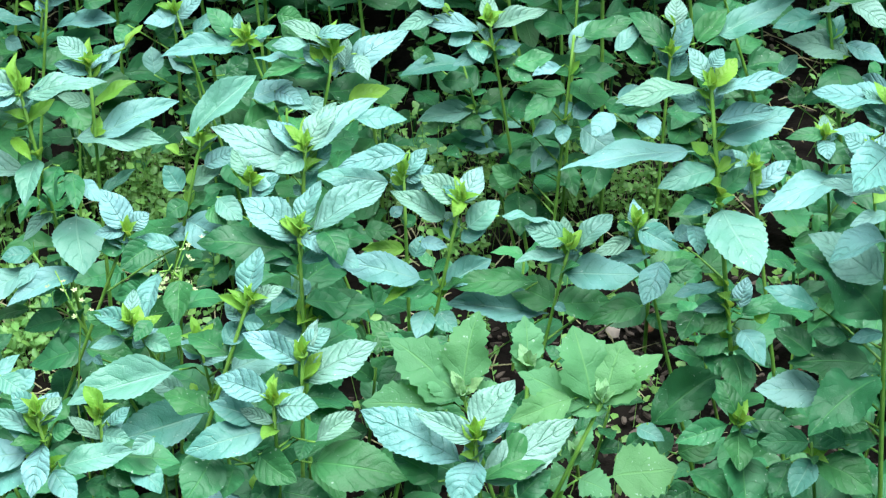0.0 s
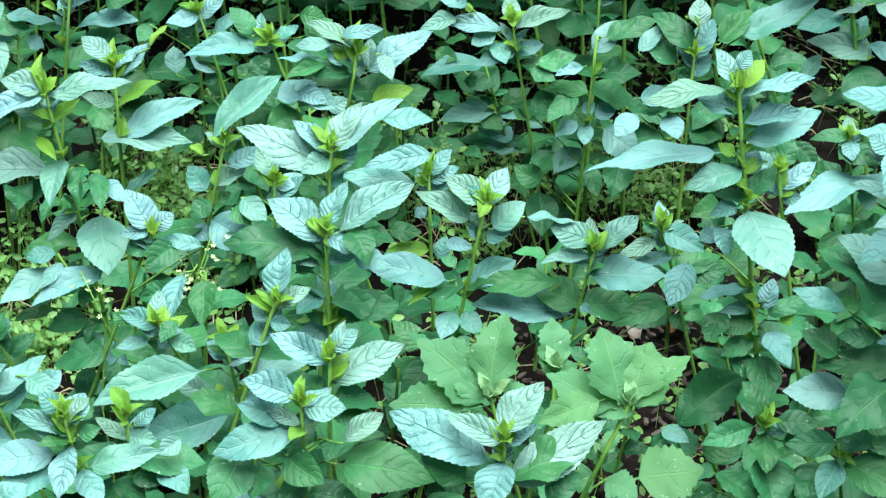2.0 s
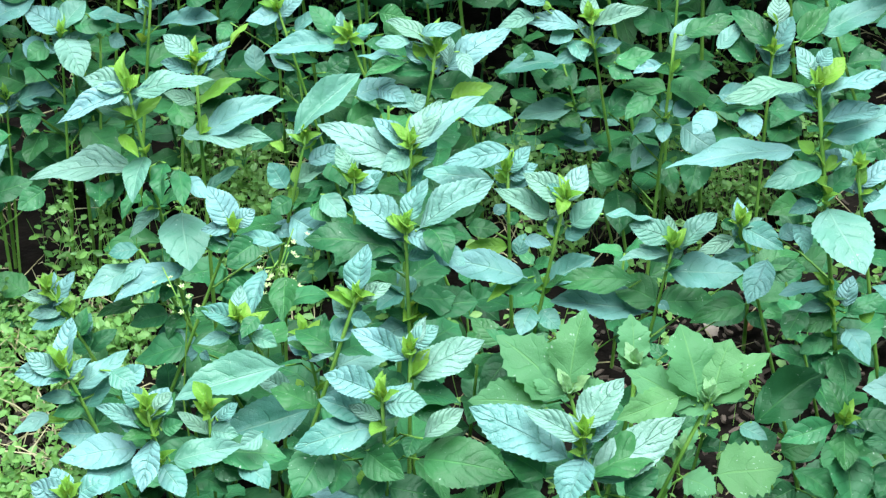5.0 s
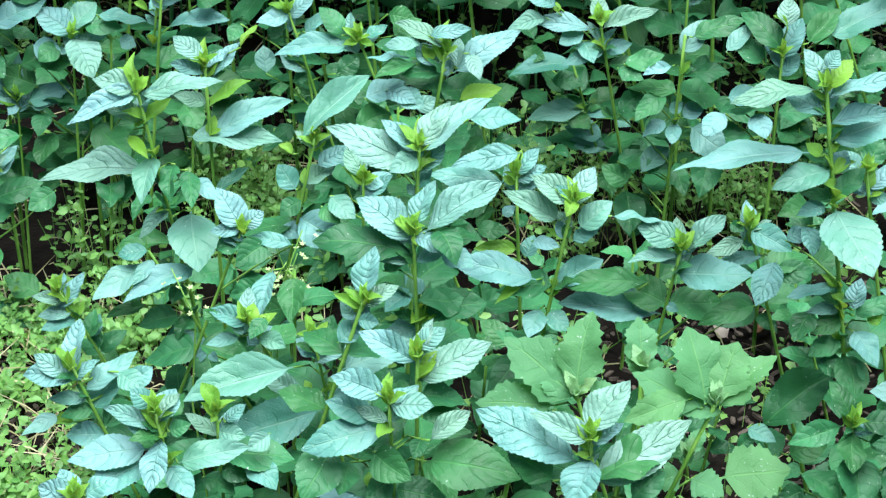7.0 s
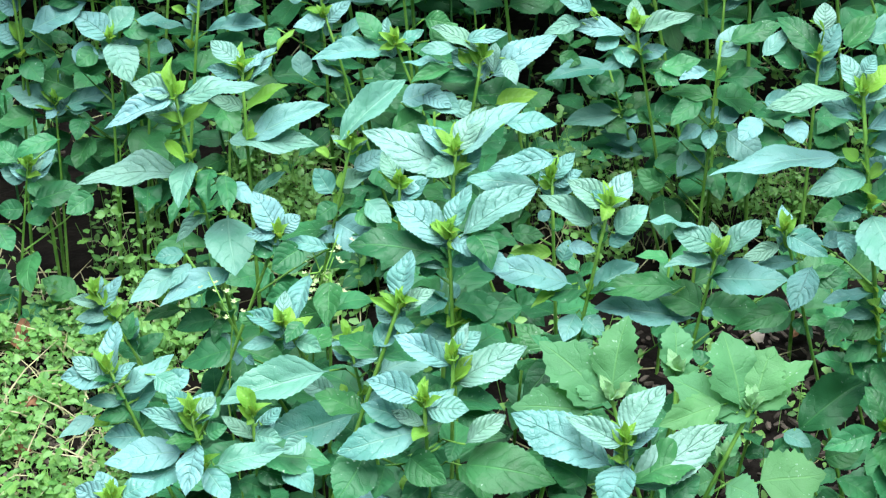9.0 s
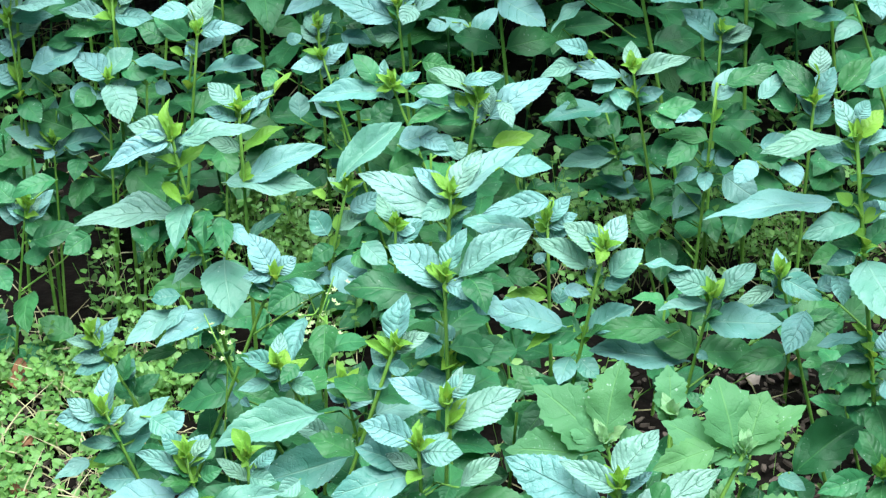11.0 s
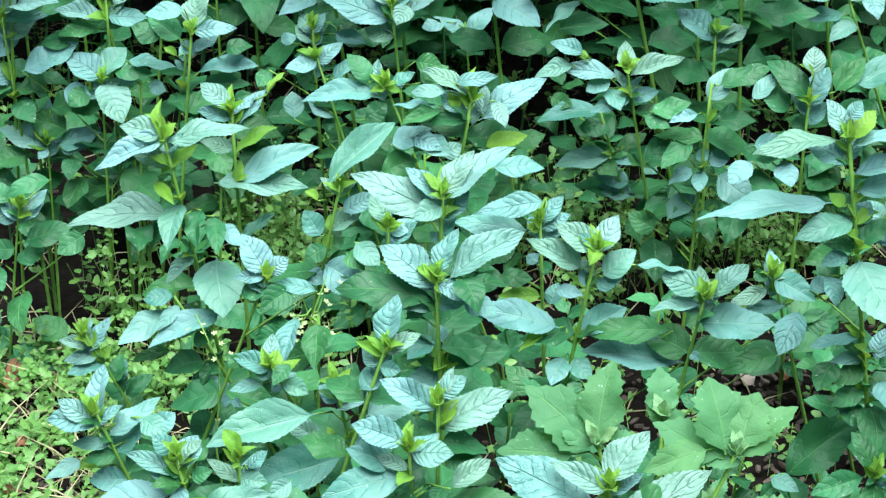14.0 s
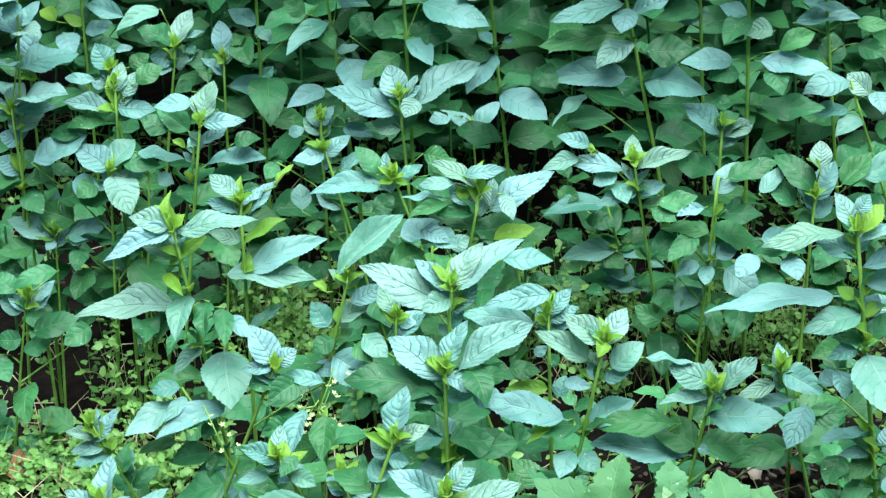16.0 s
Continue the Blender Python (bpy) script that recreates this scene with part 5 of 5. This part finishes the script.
leaf(p, YOUNGS, 0.98, 147, 28, 0.017, 0.36, 26, off=(0.003, 0.028))
leaf(p, BLADES, 1.00, 146, 29, 0.050, 0.51, 17)
leaf(p, BLADES, 0.98, 39, 32, 0.043, 0.52, -19, off=(0.022, 0.013))
leaf(p, PALES, 0.71, 2, 2, 0.035, 0.59, -20, off=(-0.044, 0.045))
leaf(p, PALES, 0.78, -71, -25, 0.029, 0.74, -8, off=(-0.019, 0.007))
leaf(p, PALES, 0.84, 36, 31, 0.036, 0.47, -27, off=(-0.048, 0.049))
leaf(p, PALES, 0.92, 19, 18, 0.079, 0.36, -23, off=(0.039, 0.038))
leaf(p, PALES, 0.66, -134, -19, 0.032, 0.70, 24, off=(-0.044, 0.045))
p = mint(-0.474, 1.854, 0.017, 0.160, bud=0)
leaf(p, BLADES, 0.98, -42, -18, 0.056, 0.63, -17, off=(0.014, 0.024))
leaf(p, BLADES, 0.98, -108, -25, 0.041, 0.64, 21, off=(-0.026, 0.015))
leaf(p, BLADES, 0.63, 161, 18, 0.026, 0.74, 0, off=(-0.022, 0.008))
leaf(p, BLADES, 0.92, -63, -23, 0.033, 0.65, -28, off=(0.064, 0.063))
p = mint(-0.444, 1.846, 0.028, 0.280, bud=0)
leaf(p, PALES, 0.98, -28, -13, 0.020, 0.74, -0, off=(0.008, 0.003))
leaf(p, BLADES, 0.98, -5, -2, 0.038, 0.57, -26, off=(-0.025, 0.016))
leaf(p, BLADES, 0.79, -137, -18, 0.028, 0.74, 0, off=(-0.043, 0.048))
leaf(p, PALES, 0.69, -17, -8, 0.031, 0.74, -0, off=(-0.068, 0.075))
leaf(p, PALES, 0.45, 14, 13, 0.043, 0.56, -17, off=(-0.073, 0.081))
leaf(p, BLADES, 0.46, -95, -26, 0.027, 0.74, 0, off=(-0.059, 0.065))
leaf(p, PALES, 0.98, -9, -4, 0.049, 0.35, -42, off=(-0.011, 0.027))
p = mint(-0.428, 1.860, 0.056, 0.305)
leaf(p, YOUNGS, 0.97, 157, 22, 0.016, 0.50, 20, off=(-0.008, 0.003))
leaf(p, PALES, 1.00, 8, 8, 0.016, 0.43, -20)
leaf(p, PALES, 0.91, 5, 5, 0.060, 0.36, -32, off=(0.012, 0.004))
leaf(p, BLADES, 0.85, 3, 3, 0.047, 0.47, -29, off=(0.020, 0.007))
leaf(p, BLADES, 0.88, 8, 8, 0.027, 0.70, -30, off=(0.043, 0.036))
leaf(p, BLADES, 0.86, -61, -23, 0.037, 0.73, -27)
p = mint(-0.352, 1.776, 0.020, 0.247, bud=0)
leaf(p, BLADES, 0.98, -57, -22, 0.037, 0.69, -22, off=(-0.008, 0.003))
leaf(p, BLADES, 0.98, 14, 14, 0.016, 0.74, -0, off=(0.017, 0.055))
p = mint(-0.170, 1.841, -0.077, 0.311)
leaf(p, YOUNGS, 1.00, 172, 8, 0.019, 0.37, 24)
leaf(p, PALES, 0.98, -164, -8, 0.032, 0.59, 19)
leaf(p, PALES, 0.91, 34, 29, 0.028, 0.56, -28, off=(0.008, 0.003))
leaf(p, BLADES, 0.88, 27, 24, 0.019, 0.74, -0, off=(-0.029, 0.009))
leaf(p, BLADES, 0.79, -117, -23, 0.022, 0.74, 0, off=(-0.061, 0.049))
p = mint(-0.072, 1.761, -0.104, 0.324)
leaf(p, PALES, 0.95, -172, -4, 0.069, 0.35, 31, off=(-0.012, 0.004))
leaf(p, UPPERS, 0.98, 92, 45, 0.024, 0.49, -15, off=(-0.008, 0.003))
leaf(p, YOUNGS, 0.98, -19, -9, 0.014, 0.57, -23)
leaf(p, YOUNGS, 0.98, -163, -8, 0.016, 0.52, 27)
leaf(p, PALES, 0.98, 21, 19, 0.023, 0.56, -27, off=(0.005, 0.004))
leaf(p, BLADES, 0.98, 138, 34, 0.034, 0.60, 24, off=(-0.016, 0.005))
leaf(p, BLADES, 0.98, -13, -6, 0.026, 0.74, -0, off=(0.026, 0.026))
leaf(p, BLADES, 0.96, 24, 22, 0.030, 0.74, -20, off=(0.028, 0.011))
p = mint(-0.208, 1.843, -0.024, 0.244, bud=0)
leaf(p, PALES, 1.00, 156, 22, 0.032, 0.65, 27)
leaf(p, PALES, 0.82, 100, 45, 0.028, 0.72, 14, off=(-0.044, 0.040))
leaf(p, BLADES, 0.93, 24, 22, 0.016, 0.74, -0, off=(-0.015, 0.005))
leaf(p, BLADES, 0.74, 12, 12, 0.020, 0.63, -27, off=(-0.044, 0.040))
leaf(p, BLADES, 0.95, 29, 26, 0.027, 0.74, -0, off=(0.026, 0.009))
leaf(p, PALES, 0.74, 32, 28, 0.021, 0.74, -0, off=(-0.019, 0.006))
p = mint(-0.147, 1.729, 0.008, 0.267, bud=0)
leaf(p, BLADES, 0.84, 17, 16, 0.027, 0.74, -0, off=(-0.034, 0.035))
leaf(p, PALES, 0.98, 16, 15, 0.022, 0.74, -0, off=(0.015, 0.005))
leaf(p, PALES, 0.78, 32, 28, 0.020, 0.74, -0, off=(0.057, 0.056))
leaf(p, PALES, 0.57, 70, 43, 0.019, 0.74, -0, off=(-0.050, 0.051))


# ---- low growth between the shoots ----
def low_shoot(x, y, h, size):
    p = Plant(x, y, RNG.uniform(-0.03, 0.03), h, "mint undergrowth", "mint", "low leafy mint shoot with small toothed dark green leaves")
    child("stem", tube("stem", [p.at(i / 3) for i in range(4)], 0.0018, 0.0012, STEM, 5), p.ob, Matrix())
    nodes = max(2, int(h / 0.03))
    for k in range(nodes):
        s = 0.25 + 0.75 * (k + 1) / nodes
        for side in (0, 180):
            length = size * (1.1 - 0.45 * s) * RNG.uniform(0.75, 1.2)
            m = blade_matrix(p.at(min(s, 1)), p.turn + 90 * k + side + RNG.uniform(-20, 20), -18 + 40 * s + RNG.uniform(-18, 18), length, RNG.uniform(0.42, 0.6), RNG.uniform(-20, 20))
            child("leaf", RNG.choice(LOW), p.ob, m)


def joined_shoots(name, label, spots, blades):
    """Shoots too many to count, as one mesh."""
    verts, faces, uvs = [], [], []
    shapes = []
    for me in blades:
        v = np.empty(len(me.vertices) * 3)
        me.vertices.foreach_get("co", v)
        uv = np.zeros((len(me.vertices), 2))
        for loop, d in zip(me.loops, me.uv_layers[0].data):
            uv[loop.vertex_index] = d.uv
        shapes.append((np.c_[v.reshape(-1, 3), np.ones(len(v) // 3)], [tuple(q.vertices) for q in me.polygons], uv))
    total = 0
    for x, y, h, size in spots:
        turn, nodes, lx = RNG.uniform(0, 180), max(2, int(h / 0.035)), RNG.uniform(-0.15, 0.15)
        stem = np.array([(x + lx * h * t + dx, y + dy, h * t) for t in (0, 1) for dx, dy in ((-0.0014, -0.0008), (0.0014, -0.0008), (0, 0.0016))])
        verts.append(stem)
        uvs.append(np.full((6, 2), 0.5))
        faces += [tuple(a + total for a in q) for q in ((0, 1, 4, 3), (1, 2, 5, 4), (2, 0, 3, 5))]
        total += 6
        for k in range(nodes):
            s = 0.2 + 0.8 * (k + 1) / nodes
            for side in (0, 180):
                m = blade_matrix(Vector((x + lx * h * s, y, h * s)), turn + 90 * k + side + RNG.uniform(-20, 20), -18 + 40 * s + RNG.uniform(-18, 18), size * (1.1 - 0.35 * s) * RNG.uniform(0.75, 1.2), RNG.uniform(0.42, 0.6), RNG.uniform(-20, 20))
                v, f, uv = RNG.choice(shapes)
                verts.append((v @ np.array(m).T)[:, :3])
                uvs.append(uv)
                faces += [tuple(a + total for a in q) for q in f]
                total += len(v)
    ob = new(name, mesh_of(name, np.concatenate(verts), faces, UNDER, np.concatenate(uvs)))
    tagged(ob, label, "undergrowth", kind="stuff")


near_shoots, far_shoots, outer_shoots = [], [], []
for j in range(44):
    for i in range(64):
        y = 0.84 + 0.065 * j + RNG.uniform(-0.03, 0.03)
        x = -1.7 + 0.053 * i + RNG.uniform(-0.024, 0.024)
        if clearing(x, y) or mulch(x, y) or (y < 1.08 and (x < -0.32 or x > 0.75)) or ((x + 0.05) / 1.6) ** 2 + ((y - 2.1) / 1.65) ** 2 > 1 + 0.5 * noise.noise((x * 2.5, y * 2.5, 7)):
            continue
        chance = RNG.random()
        # Added round the bed to block light; only the back ones show through gaps.
        if y > 2.15 or y < 1.08 or x > 0.10 + 0.26 * y or x < -0.10 - 0.34 * y:
            if chance < (0.5 if y > 2.15 else 0.75):
                outer_shoots.append((x, y, RNG.uniform(0.5, 0.8) if y > 2.15 else RNG.uniform(0.26, 0.4) if x > 0.14 + 0.28 * y and y > 1.0 else RNG.uniform(0.35, 0.5) if y > 1.8 else RNG.uniform(0.2, 0.3), RNG.uniform(0.055, 0.08)))
        elif y > 1.2 and chance < (0.6 if y < 1.85 else 0.42) and not open_behind(x, y, 0.07):
            spot = (x, y, RNG.uniform(0.05, 0.15), RNG.uniform(0.04, 0.062))
            (near_shoots if y < 1.72 and chance < 0.3 else far_shoots).append(spot)
for spot in near_shoots:
    low_shoot(*spot)
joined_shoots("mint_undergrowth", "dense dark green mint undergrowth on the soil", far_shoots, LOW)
joined_shoots("mint_thicket", "added thicket of green mint shoots shading the bed", outer_shoots, FAR)


def scatter(name, label, mat, spots, shape, smooth=True):
    """Many small like pieces in one mesh; shape gives the vertices, faces and coordinates of one."""
    verts, faces, uvs = [], [], []
    for spot in spots:
        v, f, u = shape(spot)
        k = len(verts)
        verts += v
        uvs += u
        faces += [tuple(a + k for a in q) for q in f]
    ob = new(name, mesh_of(name, verts, faces, mat, uvs, smooth))
    return tagged(ob, label, name.replace("_", " "), kind="stuff")


def chip(spot):
    x, y = spot
    a, l, w, h = RNG.uniform(0, 6.28), RNG.uniform(0.004, 0.013), RNG.uniform(0.002, 0.0055), RNG.uniform(0.001, 0.003)
    m = Matrix.Translation((x, y, rough_height(x, y) + RNG.uniform(0, 0.006))) @ Euler((RNG.uniform(-0.5, 0.5), RNG.uniform(-0.5, 0.5), a)).to_matrix().to_4x4()
    ring = [(-l, -w * RNG.uniform(0.3, 1)), (-l * 0.2, -w), (l, -w * RNG.uniform(0.2, 1)), (l * RNG.uniform(0.7, 1.1), w * RNG.uniform(0.2, 1)), (0, w), (-l, w * 0.6)]
    v = [m @ Vector((px / 2, py / 2, z)) for z in (0, h) for px, py in ring]
    f = [tuple(range(6, 12))] + [(i, (i + 1) % 6, 6 + (i + 1) % 6, 6 + i) for i in range(6)]
    return v, f, [(0, 0)] * 12


def anywhere(n, test, x0=-1.4, x1=0.6, y0=1.1, y1=2.6):
    out = []
    while len(out) < n:
        x, y = RNG.uniform(x0, x1), RNG.uniform(y0, y1)
        if RNG.random() < min(1, (x - x0) / 0.5) * min(1, (y - y0) / 0.25) and test(x, y):
            out.append((x, y))
    return out


scatter("bark_mulch", "loose brown bark chips on the soil", CHIP, anywhere(8000, lambda x, y: mulch(x, y) or clearing(x, y) or not shade_gap(x, y) and RNG.random() < (0.35 if x > 0.05 and y < 1.85 else 0.1)), chip, smooth=False)


def weed(spot):
    """A sprig of small oval leaves."""
    x, y = spot
    v, f, u = [], [], []
    z0, h = rough_height(x, y), RNG.uniform(0.01, 0.055) if clearing(x, y) else RNG.uniform(0.03, 0.13) if weedy(x, y) else RNG.uniform(0.02, 0.10)
    lean = Vector((RNG.uniform(-0.035, 0.035), RNG.uniform(-0.035, 0.035), h))
    for k in range(RNG.randint(7, 13)):
        s = RNG.uniform(0.2, 1)
        L = RNG.uniform(0.004, 0.0125)
        m = blade_matrix(Vector((x + RNG.uniform(-0.007, 0.007), y + RNG.uniform(-0.007, 0.007), z0)) + lean * s, RNG.uniform(0, 360), RNG.uniform(-10, 50), L, RNG.uniform(0.5, 0.75), RNG.uniform(-25, 25))
        q = len(v)
        for px, py, pz in ((0, 0, 0), (0.4, 0.5, 0.08), (0.45, 0, 0), (0.4, -0.5, 0.08), (0.85, 0.28, 0.0), (1, 0, -0.08), (0.85, -0.28, 0.0)):
            v.append(m @ Vector((px, py, pz)))
            u.append((0.5 + py, px))
        f += [(q, q + 2, q + 1), (q, q + 3, q + 2), (q + 1, q + 2, q + 5, q + 4), (q + 2, q + 3, q + 6, q + 5)]
    q = len(v)
    a = Vector((x, y, z0))
    for w in (-0.0003, 0.0003):
        v += [a + Vector((w, 0, 0)), a + lean + Vector((w, 0, 0))]
        u += [(0.5, 0), (0.5, 1)]
    f.append((q, q + 2, q + 3, q + 1))
    return v, f, u


def weed_spot(x, y):
    if mulch(x, y) or (x > 0.06 and y < 1.85):
        return RNG.random() < 0.02
    if clearing(x, y):
        return (noise.noise((x * 13, y * 13, 5)) > 0.0 or RNG.random() < 0.25) and RNG.random() < 1.0 - 0.9 * max(0, -0.6 - x) - 2.0 * max(0, 1.35 - y)
    if shade_gap(x, y):
        return RNG.random() < 0.02
    return weedy(x, y) and noise.noise((x * 14, y * 14, 2)) > 0.0 and RNG.random() < 0.6 or RNG.random() < 0.04


scatter("weed_carpet", "fresh light green chickweed over the soil", WEED, anywhere(4000, weed_spot), weed)


def straw(spot):
    x, y = spot
    a, l, t = RNG.uniform(0, 6.28), RNG.uniform(0.02, 0.09), RNG.uniform(-0.1, 0.7)
    d = Vector((math.cos(a) * math.cos(t), math.sin(a) * math.cos(t), math.sin(t))) * l
    s = Vector((-math.sin(a), math.cos(a), 0)) * 0.0008
    z = Vector((x, y, rough_height(x, y) + 0.004))
    bend = Vector((0, 0, 0.006))
    v = [z - s, z + s, z + d * 0.5 + bend + s, z + d * 0.5 + bend - s, z + d + s * 0.3, z + d - s * 0.3, z + Vector((0, 0, 0.001)), z + d * 0.5 + bend * 1.2, z + d]
    return v, [(0, 6, 7, 3), (6, 1, 2, 7), (3, 7, 8, 5), (7, 2, 4, 8)], [(0, 0)] * 9


scatter("dry_grass", "thin dry grass stalks lying among the weeds", STRAW, anywhere(2200, lambda x, y: clearing(x, y) or RNG.random() < (0.3 if weedy(x, y) else 0.08)), straw)


# ---- fallen leaves and small flowers ----
def fallen_leaf(x, y, length, turn, tint):
    me = blade("fallen_leaf", tint, 6, 4, 0.18, 0.5, 0.5, 0.5, int(1000 * (x + y)) % 997, bite=0.02)
    ob = tagged(new("fallen_leaf", me), "dry brown curled leaf lying on the soil", "dead leaf", "fallen leaves")
    ob.matrix_basis = Matrix.Translation((x, y, rough_height(x, y) + 0.004)) @ pose(0, 0, 0, RNG.uniform(-12, 12), RNG.uniform(-8, 4), turn) @ Matrix.Diagonal((length, length * 0.5, length, 1))


PALE = plain("bleached_leaf", (0.16, 0.12, 0.10), (0.34, 0.28, 0.24), 70, 0.8, 0.5)
for x, y, length, turn, tint in ((-0.526, 1.735, 0.06, 200, DEAD), (0.378, 1.972, 0.07, 20, DEAD), (0.328, 1.67, 0.025, 60, DEAD), (-0.47, 1.50, 0.03, 10, DEAD), (-0.50, 1.56, 0.05, 150, DEAD), (-0.52, 1.62, 0.035, 80, DEAD), (0.17, 1.755, 0.03, 130, PALE), (0.195, 1.76, 0.025, 40, DEAD)):
    fallen_leaf(x, y, length, turn, tint)


def flower_mesh():
    """A tiny five-petalled flower on a thin stalk."""
    verts, faces, uvs = [], [], []
    for k in range(5):
        m = blade_matrix(Vector((0, 0, 0.03)), 72 * k, 25, 0.0045, 0.6, 0)
        q = len(verts)
        for px, py in ((0, 0), (0.5, 0.5), (1, 0.2), (1, -0.2), (0.5, -0.5)):
            verts.append(m @ Vector((px, py, 0)))
        faces.append(tuple(range(q, q + 5)))
    return mesh_of("flower", verts, faces, PETAL)


PETAL = plain("white_petal", (0.32, 0.44, 0.16), (0.52, 0.60, 0.32), 200, 0.6)
FLOWER = flower_mesh()


def weed_flower(x, y, height):
    """A thin weed that carries small pale flowers round its nodding top."""
    ob = tagged(new("weed_flower"), "thin green weed with a cluster of tiny pale flowers", "flower", "pale weed flowers")
    ob.matrix_basis = Matrix.Translation((x, y, rough_height(x, y)))
    line = [Vector((0.02 * t * t * RNG.uniform(-1, 1), 0.01 * t, height * t)) for t in (0, 0.3, 0.6, 0.85, 1.0)]
    child("flower_stalk", tube("flower_stalk", line, 0.0011, 0.0005, STEM, 5), ob, Matrix())
    for k in range(7):
        at = line[4].lerp(line[3], RNG.random()) + Vector((RNG.uniform(-0.009, 0.009), RNG.uniform(-0.01, 0.006), RNG.uniform(-0.006, 0.006) - 0.019))
        child("flower_head", FLOWER, ob, Matrix.Translation(at) @ pose(0, 0, 0, RNG.uniform(-25, 25), RNG.uniform(-25, 25), RNG.uniform(0, 360)) @ Matrix.Scale(0.62, 4))


for x, y in ((-0.216, 1.439), (-0.226, 1.427), (-0.209, 1.447), (-0.221, 1.445), (-0.282, 1.391)):
    weed_flower(x, y, RNG.uniform(0.27, 0.31))
